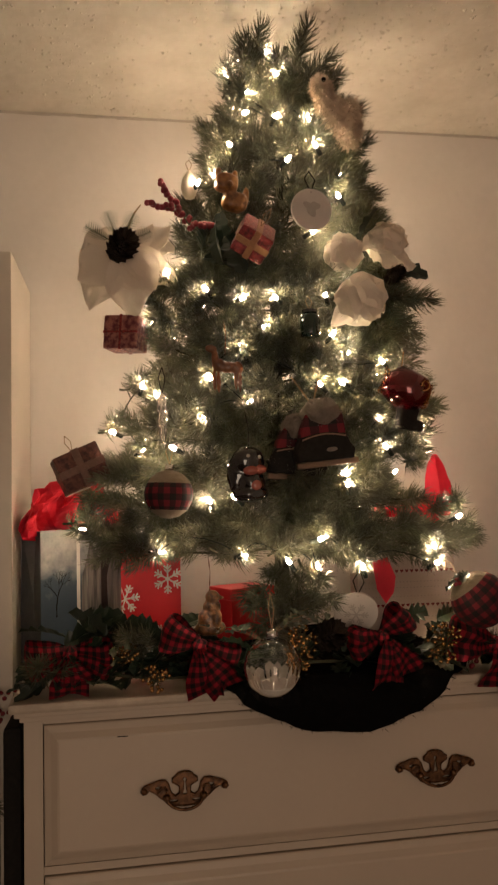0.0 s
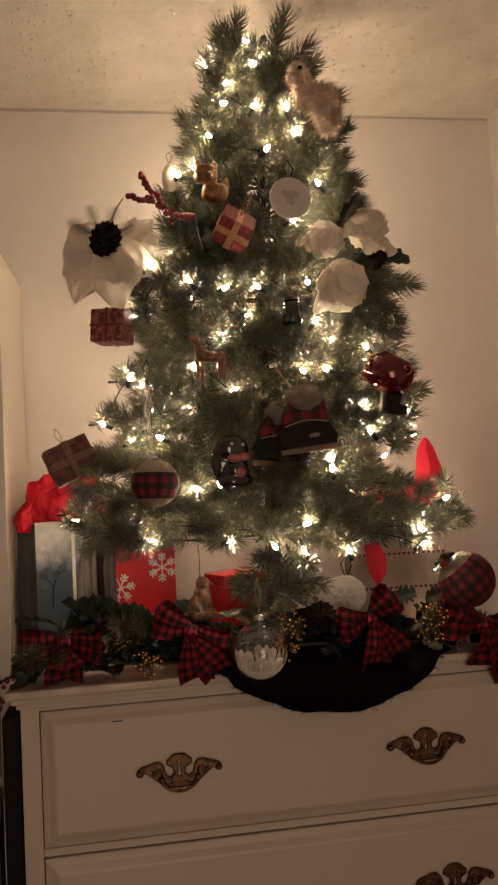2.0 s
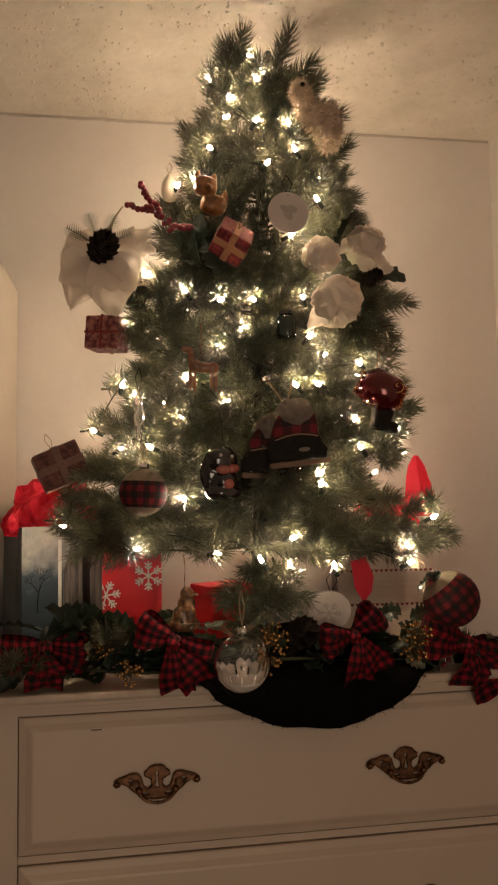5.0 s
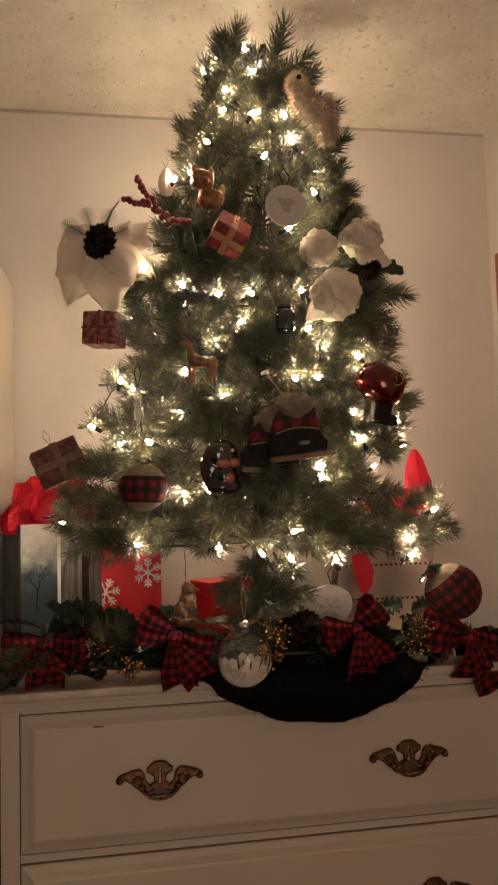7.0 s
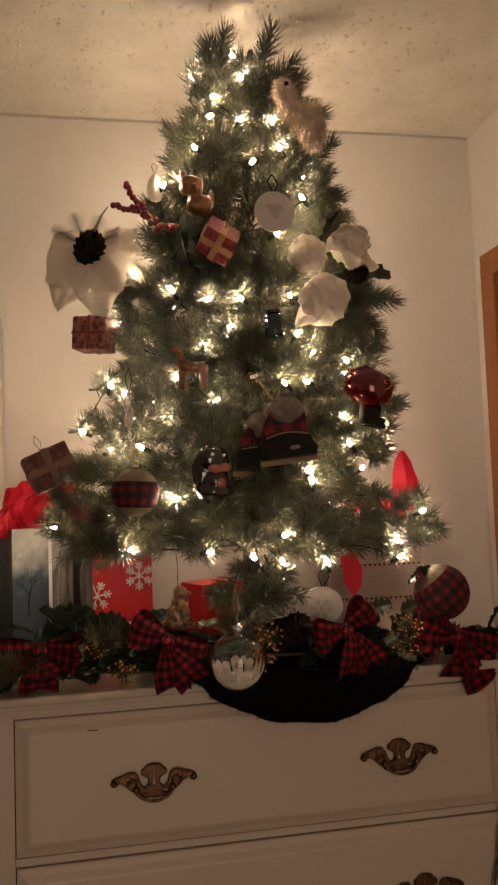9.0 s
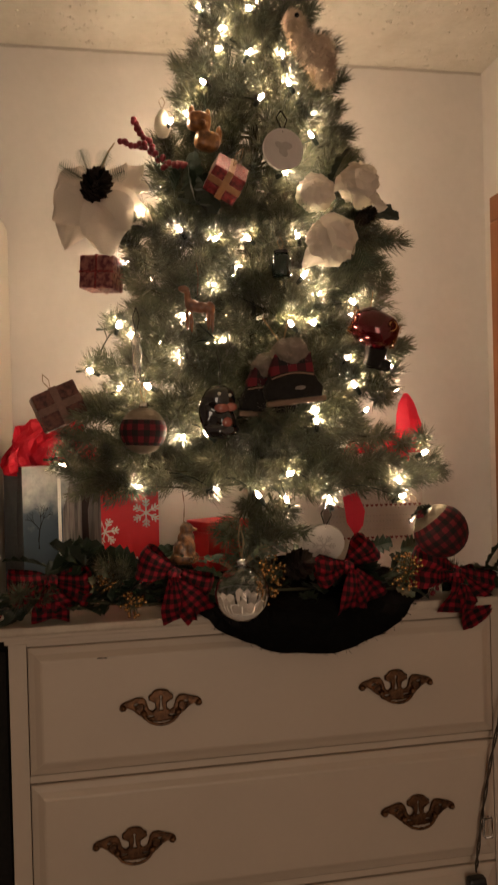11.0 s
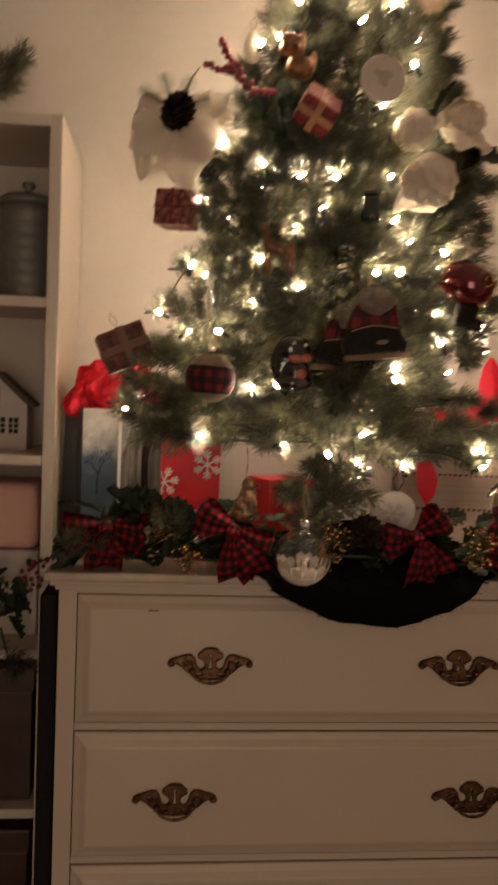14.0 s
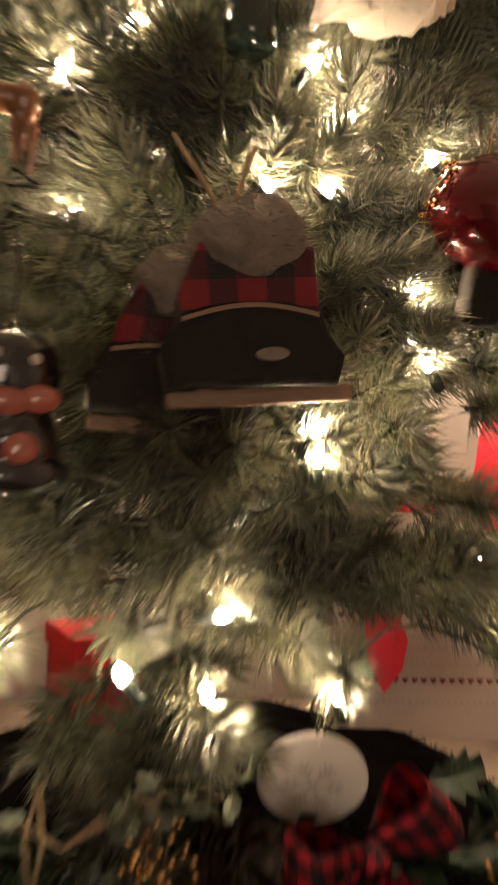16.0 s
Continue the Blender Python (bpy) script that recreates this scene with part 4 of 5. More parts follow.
# frosted wire twigs with pale leaves over the skirt
M_PALELEAF = material("frosted_pale_leaf", (0.13, 0.14, 0.10), (0.06, 0.07, 0.05), 0.6, scale=60, per_object=0.2)
wire = thing("wire_sprig", "thin wire sprig with dull grey green leaves in the garland", "sprig", pose(0.235, 1.34, 1.215))
rng = random.Random(61)
small_leaf = leaf_mesh(0.024, 0.012, 71, 3, 0.15)
small_leaf.materials.clear()
small_leaf.materials.append(M_PALELEAF)
for k in range(8):
    a = rng.uniform(0.5, 1.3)
    d = Vector((math.sin(a) * rng.choice((-1, 1, 1)), rng.uniform(-0.3, 0.0), 0.10 + 0.45 * rng.random())).normalized() * rng.uniform(0.06, 0.13)
    bm = bmesh.new()
    tube(bm, [(0, 0, 0), d * 0.5 + Vector((0, 0, 0.012)), d], 0.0009, 4, 0.0005)
    part("stem", bm, M_TWINE, wire)
    for t in (0.55, 0.8, 1.0):
        part("leaf", small_leaf, None, wire, m=pose(*(d * t), rng.uniform(-60, 60), rng.uniform(-40, 20), rng.uniform(180, 360)))

# ---- pinecones ----
def pinecone(m, length, radius, label, seed=0, group="pinecones"):
    root = thing("pinecone", label, "pinecone", m, group)
    part("core", lathe([(0.001, -length / 2), (radius * 0.5, -length * 0.3), (radius * 0.6, 0), (radius * 0.35, length * 0.35), (0.001, length / 2)], 10), M_CONE, root, smooth=True)
    bm = bmesh.new()
    bm.faces.new([bm.verts.new(p) for p in ((0, 0.0, 0), (0.6, 0.28, 0.12), (1.0, 0.0, 0.34), (0.6, -0.28, 0.12))])
    bmesh.ops.solidify(bm, geom=bm.faces[:], thickness=0.10)
    me = link_mesh("scale", bm, M_CONE)
    rows = 9
    for j in range(rows):
        t = (j + 0.5) / rows
        r = radius * (0.45 + 0.65 * math.sin(math.pi * (0.1 + 0.85 * t)))
        for k in range(8):
            q = part("scale", me, None, root, m=pose(0, 0, length * (t - 0.5), 0, -12 - 30 * t, 45 * k + 22 * (j % 2)) @ Matrix.Scale(r, 4))
    return root


pinecone(pose(-0.005, 1.40, 1.940, 80, 0, 20), 0.066, 0.037, "brown pinecone among white flowers")
pinecone(pose(0.505, 1.345, 1.881, 75, 0, 30), 0.042, 0.021, "small dark pinecone beside white flowers")
pinecone(pose(0.345, 1.315, 1.222, 70, 10, 10), 0.070, 0.036, "dark brown pinecone in the garland")


# ---- white flowers ----
def petal_mesh(length, width, cup, seed):
    rng = random.Random(seed)
    bm = bmesh.new()
    n, w = 7, 6
    g = []
    for j in range(n + 1):
        t = j / n
        half_w = width / 2 * (math.sin(math.pi * (0.12 + 0.74 * t)) ** 0.6)
        row = []
        for i in range(w + 1):
            v = i / w * 2 - 1
            ruff = 0.12 * length * math.sin(v * 3.3 + seed * 1.7) * t * t + 0.030 * length * math.sin(v * 9 + 6 * t + seed) * t
            row.append(bm.verts.new((length * t * (1 - 0.26 * t * v * v + 0.035 * t * math.sin(v * 5.5 + seed * 2)), half_w * v, cup * length * (t ** 1.6) + 0.07 * half_w * v * v + ruff + rng.uniform(-0.0006, 0.0006))))
        g.append(row)
    for j in range(n):
        for i in range(w):
            bm.faces.new((g[j][i], g[j + 1][i], g[j + 1][i + 1], g[j][i + 1]))
    return link_mesh("petal", bm, M_PETAL, True)


PETALS = [petal_mesh(1.0, 1.15, c, k) for k, c in enumerate((-0.10, 0.16, 0.42, -0.2))]


def rose_petal(wide, ruffle, seed):
    """A cupped petal lying on the unit ball about +x, its lip lifted and ruffled."""
    bm = bmesh.new()
    rings, n = 6, 18
    grid = [[bm.verts.new((1.0, 0, 0))] * n]
    for j in range(1, rings + 1):
        t = j / rings
        row = []
        for k in range(n):
            a = 2 * math.pi * k / n
            ang = wide * t * (1 + 0.14 * math.sin(2 * a + seed) + 0.07 * math.sin(5 * a + 2 * seed))
            lip = t ** 3 * (0.10 + 0.12 * max(0.0, math.sin(a)) + ruffle * math.sin(6 * a + seed) + 0.5 * ruffle * math.sin(11 * a))
            r = 1.0 + lip
            row.append(bm.verts.new((r * math.cos(ang), r * math.sin(ang) * math.cos(a), r * math.sin(ang) * math.sin(a))))
        grid.append(row)
    for k in range(n):
        bm.faces.new((grid[0][0], grid[1][k], grid[1][(k + 1) % n]))
    for p, q in zip(grid[1:], grid[2:]):
        for k in range(n):
            bm.faces.new((p[k], q[k], q[(k + 1) % n], p[(k + 1) % n]))
    return link_mesh("petal", bm, M_PETAL, True)


ROSE = [rose_petal(w, r, q) for w, r, q in ((0.80, 0.05, 1), (0.95, 0.06, 2), (0.70, 0.07, 3), (0.88, 0.05, 4))]


def rose(m, radius, seed=0, droop=(), count=20):
    """A round ruffled flower of overlapping petals; its face looks along local +z."""
    rng = random.Random(seed)
    root = thing("white_flower", "round cream white silk flower tucked into the tree", "flower", m, "white flowers on the tree")
    for k in range(count):
        up = 1 - 1.5 * (k + 0.5) / count
        lon = 137.5 * k + rng.uniform(-15, 15)
        size = radius * (0.96 - 0.20 * (k / count) + rng.uniform(-0.06, 0.06))
        part("petal", ROSE[k % 4], None, root, m=pose(0, 0, 0, 0, 0, lon) @ pose(0, 0, 0, 0, -math.degrees(math.asin(up)), 0) @ pose(0, 0, 0, rng.uniform(-70, 70), 0, 0) @ Matrix.Scale(size, 4))
    for az, length, wide in droop:
        part("petal", PETALS[0], None, root, m=pose(0, 0, 0.2 * radius, 0, 8, az) @ Matrix.Diagonal((length, wide, length, 1)))
    return root


def open_flower(m, petals, seed=0):
    """Loose broad petals hanging in the plane that faces the viewer: turn below the level, length, width, lean."""
    rng = random.Random(seed)
    root = thing("white_flower", "loose cream white silk flower with drooping petals", "flower", m, "white flowers on the tree")
    for k, (turn, length, wide, lean) in enumerate(petals):
        part("petal", PETALS[(0, 3, 1)[k % 3]], None, root, m=pose(0, 0.003 * k, 0, 0, turn, 0) @ pose(0, 0, 0, 90 + lean, 0, 0) @ Matrix.Diagonal((length, wide / 1.15, length * 1.25, 1)))
    return root


open_flower(pose(-0.012, 1.428, 1.948), ((116, 0.128, 0.085, 12), (160, 0.072, 0.100, -10), (132, 0.098, 0.090, 5), (205, 0.062, 0.080, 10)), 1)
open_flower(pose(0.006, 1.415, 1.930), ((82, 0.112, 0.095, 5), (20, 0.105, 0.075, -12), (48, 0.085, 0.085, 10)), 2)
open_flower(pose(0.030, 1.435, 1.955), ((-32, 0.075, 0.046, 8), (-8, 0.072, 0.044, -10), (-58, 0.050, 0.040, 0)), 3)
rose(pose(0.412, 1.350, 1.925, 66, 0, -22), 0.036, 4)
rose(pose(0.508, 1.385, 1.955, 48, 0, 24), 0.040, 5, ((200, 0.070, 0.055), (250, 0.078, 0.06), (60, 0.060, 0.05), (300, 0.074, 0.05)))
rose(pose(0.432, 1.318, 1.826, 70, 0, -6), 0.047, 6, ((222, 0.080, 0.040),))
for x, y, z, turn, size in ((-0.002, 1.405, 1.962, -62, 0.72), (-0.012, 1.408, 1.962, -108, 0.72), (-0.022, 1.402, 1.955, -150, 0.72), (0.004, 1.402, 1.952, -25, 0.72), (0.495, 1.365, 1.868, 22, 1.1), (0.480, 1.362, 1.860, 58, 1.1)):
    t = thing("fern_sprig", "frosted green fern sprig beside the white flowers", "sprig", pose(x, y, z, 0, turn, 0) @ pose(0, 0, 0, 90, 0, 0) @ Matrix.Scale(size, 4))
    bm = bmesh.new()
    tube(bm, [(0, 0, 0), (0.03, 0, 0.003), (0.075, 0, 0)], 0.0014, 5, 0.0006)
    part("stem", bm, M_TWIG, t)
    bm = bmesh.new()
    for k in range(12):
        for s in (-1, 1):
            p = Vector((0.010 + 0.0055 * k, 0, 0.002))
            L = 0.026 * math.sin(math.pi * (0.15 + 0.8 * k / 12))
            q = p + Vector((L * 0.7, s * L, 0.002))
            bm.faces.new([bm.verts.new(c) for c in (p + Vector((0.0016, 0, 0)), q, p - Vector((0.0016, 0, 0)))])
    part("frond", bm, M_LEAF_DULL, t)
t = thing("twig", "thin bare brown twig tip", "twig", pose(0.010, 1.46, 1.99))
bm = bmesh.new()
tube(bm, [(0, 0, 0), (0.004, 0, 0.02), (0.012, 0, 0.04), (0.026, -0.004, 0.058)], 0.0035, 6, 0.0012)
part("stick", bm, M_TWINE, t)

sp = thing("pine_sprig", "green pine sprig tucked behind the white flowers", "sprig", pose(0.455, 1.41, 1.87))
for rx, ry, rz, i in ((0, 10, -20, 1), (30, 35, -5, 1), (0, 55, -35, 1), (0, -20, 10, 0), (40, 20, -60, 0)):
    part("twig", BRANCHES[i, i], None, sp, m=pose(0, 0, 0, rx, ry, rz))
sp = thing("leaf_spray", "broad dark green leaves among the ornaments", "leaves", pose(0.15, 1.37, 1.95))
for k, (x, y, z, rx, ry, rz) in enumerate(((0.02, -0.01, 0.03, 60, 70, 250), (0.045, -0.02, 0.005, 40, 60, 290), (0.005, -0.005, 0.01, 80, 40, 240), (0.0, 0.01, -0.03, 50, 10, 330), (0.03, -0.01, 0.05, 50, 80, 270))):
    part("leaf", LONG_LEAVES[k % 3], None, sp, m=pose(x, y, z, rx, ry, rz) @ Matrix.Diagonal((1.0, 1.6, 1.0, 1.0)))
sp = thing("leaf_spray", "broad dark green leaves behind white flowers", "leaves", pose(0.47, 1.385, 1.885))
for k, (x, y, z, rx, ry, rz) in enumerate(((0, 0, 0, 60, 40, 250), (-0.02, 0, 0.06, 40, -60, 290), (0.04, 0.01, 0.03, 60, 10, 340))):
    part("leaf", LONG_LEAVES[k % 3], None, sp, m=pose(x, y, z, rx, ry, rz) @ Matrix.Diagonal((1.0, 1.5, 1.0, 1.0)))

# red berry spray
spray = thing("berry_spray", "dark red berry spray sticking out of the tree", "berries", pose(0.122, 1.375, 1.982))
rng = random.Random(5)
for base, tip, n in (((0, 0, 0), (-0.052, -0.01, 0.075), 24), ((-0.02, 0, 0.022), (-0.075, -0.01, 0.036), 13), ((0.0, 0, 0.0), (0.045, -0.01, -0.005), 16)):
    a, b = Vector(base), Vector(tip)
    bm = bmesh.new()
    tube(bm, [a, (a + b) / 2, b], 0.0012, 4)
    part("stem", bm, M_TWIG, spray)
    for k in range(n):
        p = a + (b - a) * ((k + 1) / n) + Vector((rng.uniform(-1, 1), rng.uniform(-1, 1), rng.uniform(-1, 1))) * 0.007 * (1.15 - k / n)
        part("berry", berry_me["big"], None, spray, m=pose(*p))


# ---- gift bags on the dresser ----
def bag(name, label, m, w, d, h, front, side, handles=True):
    root = thing(name, label, "gift bag", m)
    t = 0.0012
    part("front_panel", wobble(boxed((-w / 2, -d / 2, 0), (w / 2, -d / 2 + t, h)), 0.0008, 8), front, root)
    part("back_panel", boxed((-w / 2, d / 2 - t, 0), (w / 2, d / 2, h)), front, root)
    for s in (-1, 1):
        bm = bmesh.new()
        ys = (-d / 2 + t * 1.2, 0, d / 2 - t * 1.2)
        rows = [[bm.verts.new((s * (w / 2 - (0.012 * (z / h) if j == 1 else 0) - 0.0006), y, z)) for j, y in enumerate(ys)] for z in (0.001, h * 0.5, h - 0.001)]
        for a, b in zip(rows, rows[1:]):
            for j in range(2):
                bm.faces.new((a[j], a[j + 1], b[j + 1], b[j]))
        bmesh.ops.solidify(bm, geom=bm.faces[:], thickness=t * 0.5)
        part("gusset", bm, side, root)
    part("base", boxed((-w / 2 + 0.003, -d / 2 + 0.003, 0.0005), (w / 2 - 0.003, d / 2 - 0.003, 0.003)), side, root)
    return root


def tissue(parent, w, h, base, count, seed, mat=M_TISSUE, spread=1.0, shift=0.0):
    rng = random.Random(seed)
    for k in range(count):
        bm = bmesh.new()
        n = 13
        ww, hh = w * rng.uniform(0.55, 0.8), h * rng.uniform(0.75, 1.05) * (1.08 - 0.55 * abs(k / max(1, count - 1) - 0.55))
        g = []
        for j in range(n + 1):
            t = j / n
            row = []
            for i in range(n + 1):
                v = i / n * 2 - 1
                x = v * ww / 2 * (0.9 + 0.35 * math.sin(math.pi * t))
                peak = hh * (1 - 0.42 * abs(v) ** 1.5 + 0.10 * math.sin(v * 5 + k))
                row.append(Vector((x, 0.016 * math.cos(v * 3.6 + k) * (0.4 + t) + 0.02 * t * math.sin(k * 2.1), peak * t)))
            g.append(row)
        vs = [[bm.verts.new(p + 0.016 * noise.noise_vector(p * 19 + Vector((k * 3.3, seed, 0))) + 0.007 * noise.noise_vector(p * 52 + Vector((seed, k * 2.3, 5)))) for p in row] for row in g]
        for j in range(n):
            for i in range(n):
                bm.faces.new((vs[j][i], vs[j + 1][i], vs[j + 1][i + 1], vs[j][i + 1]))
        x = (k / max(1, count - 1) - 0.5) * w * 0.62 * spread
        part("tissue_paper", bm, mat, parent, "crumpled bright red tissue paper", False, pose(x + shift, rng.uniform(-0.015, 0.015), base - 0.02, rng.uniform(-14, 14), (k / max(1, count - 1) - 0.5) * 34, rng.uniform(-40, 40)))


# winter scene bag
b1 = bag("gift_bag", "glossy gift bag with a snowy winter print and red tissue", pose(-0.138, 1.664, TOP + 0.001, 0, 0, 38), 0.148, 0.075, 0.272, M_BAGSKY, M_BAGSIDE)
tissue(b1, 0.185, 0.118, 0.288, 11, 3, spread=0.95, shift=0.020)
bm = bmesh.new()
rng = random.Random(8)


def twigs(bm, p, d, length, r, depth):
    q = p + d * length
    tube(bm, [p, (p + q) / 2 + Vector((rng.uniform(-0.003, 0.003), 0, 0)), q], r, 4, r * 0.6)
    if depth:
        for s in (-1, 0.1, 1):
            e = Matrix.Rotation(s * rng.uniform(0.35, 0.75), 3, "Y") @ d
            twigs(bm, q, e, length * rng.uniform(0.55, 0.72), r * 0.6, depth - 1)


twigs(bm, Vector((-0.038, 0, 0.095)), Vector((0.05, 0, 1)).normalized(), 0.040, 0.0018, 3)
for v in bm.verts:
    v.co.y *= 0.15
part("printed_tree", bm, M_BLACK, b1, "dark bare tree print", m=pose(0, -0.0392, 0))
flat_part("printed_thicket", [[(0.022, 0.002), (0.073, 0.002), (0.073, 0.262), (0.060, 0.225), (0.046, 0.245), (0.034, 0.200), (0.024, 0.170)]], 0.0005, M_THICKET, b1, pose(0, -0.0386, 0), label="dark birch thicket print")
part("printed_birch", boxed((0.011, -0.0396, 0.002), (0.019, -0.0389, 0.270)), M_FLAKE, b1, "white birch print")

b2 = bag("gift_bag", "dark brown gift bag with cord handle and pale print", pose(-0.046, 1.786, TOP + 0.001, 0, 0, -4), 0.13, 0.06, 0.245, M_BAGDARK, M_BAGDARK)
flat_part("printed_patch", [[(0.004, 0.07), (0.034, 0.07), (0.038, 0.17), (0.030, 0.215), (0.012, 0.210), (0.002, 0.16)]], 0.0006, M_THICKET, b2, pose(0, -0.0312, 0), label="pale streaked print")
bm = bmesh.new()
tube(bm, [(-0.032 + 0.012 * math.cos(a), -0.034, 0.185 + 0.055 * math.sin(a)) for a in (math.pi * k / 10 for k in range(11))], 0.003, 6)
part("handle", bm, M_RED, b2, "red cord handle", True)

b3 = bag("gift_bag", "bright red gift bag with white snowflakes", pose(0.051, 1.690, TOP + 0.001, 0, 0, -3), 0.128, 0.055, 0.235, M_RED, M_RED)


def snowflake(parent, x, z, r, y, turn=0.0, mat=M_WHITE, clip=None):
    bm = bmesh.new()
    layer = [0]
    for k in range(6):
        a = radians(60 * k + turn)
        d = Vector((math.cos(a), 0, math.sin(a)))
        n = Vector((-d.z, 0, d.x))
        w = r * 0.055

        def bar(p, q, w=w):
            e = (q - p).normalized()
            s = Vector((-e.z, 0, e.x)) * w
            layer[0] += 1
            for c in ((p - s, q - s, q + s, p + s),):
                c = [v if clip is None else Vector((min(clip[1], max(clip[0], v.x + x)) - x, 0, v.z)) for v in c]
                if (c[0] - c[1]).length > 1e-5 and (c[1] - c[2]).length > 1e-5 and len({(round(v.x, 5), round(v.z, 5)) for v in c}) == 4:
                    bm.faces.new([bm.verts.new(v + Vector((0, -0.00002 * layer[0], 0))) for v in c])
        bar(Vector((0, 0, 0)), d * r)
        for t in (0.45, 0.68):
            for s in (-1, 1):
                bar(d * r * t, d * r * (t + 0.22) + n * s * r * 0.24)
    return part("snowflake", bm, mat, parent, "white snowflake print", m=pose(x, y, z))


snowflake(b3, 0.036, 0.158, 0.032, -0.0292, 30, M_FLAKE)
snowflake(b3, -0.056, 0.118, 0.032, -0.0292, 8, M_FLAKE, clip=(-0.0635, 0.0635))
snowflake(b3, 0.012, 0.030, 0.032, -0.0292, 14, M_FLAKE)

b4 = thing("gift_box", "red wrapped gift box behind the tree", "gift box", pose(0.255, 1.715, TOP + 0.001, 0, 0, 24))
part("body", boxed((-0.055, -0.045, 0), (0.055, 0.045, 0.105), 0.002), M_RED, b4)
part("lid", boxed((-0.058, -0.048, 0.1055), (0.058, 0.048, 0.130), 0.002), M_RED, b4)

b5 = bag("gift_bag", "cream gift bag with rows of red hearts and red tissue", pose(0.640, 1.725, TOP + 0.001, 0, 0, -4), 0.230, 0.080, 0.275, M_HEARTBAG, M_HEARTBAG)
HEART = mirrored([(0, -1.0), (0.55, -0.35), (0.95, 0.15), (0.85, 0.62), (0.5, 0.8), (0.16, 0.66), (0, 0.4)])
HEART = [(x * 0.0042, y * 0.0042) for x, y in HEART]
for z, n, sz in ((0.072, 19, 1.0), (0.150, 19, 1.0), (0.112, 27, 0.45), (0.125, 27, 0.45), (0.092, 27, 0.4), (0.045, 27, 0.45)):
    first = None
    for k in range(n):
        x = -0.106 + 0.212 * k / (n - 1)
        if first is None:
            first = flat_part("heart", [[(a * sz, b * sz) for a, b in HEART]], 0.0005, M_BERRY if sz > 0.9 else M_GREYPRINT, b5, pose(x, -0.0413, z))
        else:
            part("heart", first.data, None, b5, m=pose(x, -0.0413, z))
tissue(b5, 0.17, 0.060, 0.275, 4, 12)


def tissue_leaf(parent, base, tip, wide, seed):
    """One folded sheet of tissue standing up to a soft point."""
    a, b = Vector(base), Vector(tip)
    along = b - a
    across = along.cross(Vector((0, 1, 0))).normalized()
    bm = bmesh.new()
    g = []
    for j in range(13):
        t = j / 12
        half_w = wide / 2 * math.sin(math.pi * (0.12 + 0.84 * t)) ** 0.7
        row = []
        for i in range(9):
            v = i / 8 * 2 - 1
            p = a + along * t + across * half_w * v + Vector((0, -0.35 * half_w * (1 - abs(v)) + 0.004 * math.sin(7 * t + seed), 0))
            row.append(bm.verts.new(p + 0.004 * noise.noise_vector(p * 40 + Vector((seed, 0, 0)))))
        g.append(row)
    for j in range(12):
        for i in range(8):
            bm.faces.new((g[j][i], g[j + 1][i], g[j + 1][i + 1], g[j][i + 1]))
    part("tissue_paper", bm, M_TISSUE, parent, "folded bright red tissue paper")


into = b5.matrix_basis.inverted()
tissue_leaf(b5, into @ Vector((0.728, 1.70, 1.40)), into @ Vector((0.722, 1.69, 1.560)), 0.064, 1)
tissue_leaf(b5, into @ Vector((0.720, 1.71, 1.40)), into @ Vector((0.762, 1.70, 1.475)), 0.050, 2)
tissue_leaf(b5, into @ Vector((0.765, 1.695, 1.452)), into @ Vector((0.615, 1.69, 1.422)), 0.044, 3)
tag = thing("gift_tag", "plain bright red paper gift tag hanging on cord", "gift tag", pose(0.545, 1.585, 1.278))
flat_part("card", [[(-0.022, 0.045), (0.012, 0.055), (0.029, 0.012), (0.024, -0.021), (0.005, -0.045), (-0.014, -0.014)]], 0.0012, M_TISSUE, tag)
bm = bmesh.new()
tube(bm, [(0, 0, 0.035), (0.003, 0, 0.07), (0.0, 0.01, 0.11)], 0.0007, 4)
part("cord", bm, M_TWINE, tag)


# ---- hanging ornaments ----
def loop_string(parent, z0, height, mat=M_TWINE, spread=0.006, r=0.0008):
    bm = bmesh.new()
    tube(bm, [(0, 0, z0), (spread, 0.004, z0 + height * 0.55), (spread * 0.2, 0.014, z0 + height)], r, 5)
    tube(bm, [(0, 0, z0), (-spread, 0.004, z0 + height * 0.6), (spread * 0.2, 0.014, z0 + height)], r, 5)
    return part("hanger", bm, mat, parent)


def gift_ornament(m, w, h, d, paper, label, band=0.012, tape=M_RIBBON):
    root = thing("gift_ornament", label, "ornament", m, "gift box ornaments")
    part("box", boxed((-w / 2, -d / 2, -h / 2), (w / 2, d / 2, h / 2), 0.004), paper, root)
    part("ribbon", boxed((-band / 2, -d / 2 - 0.0015, -h / 2 - 0.0015), (band / 2, d / 2 + 0.0015, h / 2 + 0.0015), 0.001), tape, root, "flat ribbon")
    part("ribbon", boxed((-w / 2 - 0.001, -d / 2 - 0.001, -band / 2), (w / 2 + 0.001, d / 2 + 0.001, band / 2), 0.001), tape, root, "flat ribbon")
    loop_string(root, h / 2, 0.035)
    return root


gift_ornament(pose(0.237, 1.335, 1.943, 40, 28, 6), 0.064, 0.052, 0.082, M_GLITTER, "red glittery gift box ornament with gold ribbon")
gift_ornament(pose(0.004, 1.490, 1.797, 0, 4, -22), 0.070, 0.066, 0.06, M_GIFTPALE, "rose glitter gift box ornament, hanging", 0.005, M_GLITTER)
gift_ornament(pose(-0.086, 1.475, 1.532, -3, -24, 10), 0.088, 0.074, 0.075, M_BROWNGIFT, "brown red glitter gift box ornament, hanging", 0.014, M_ROSETAPE)


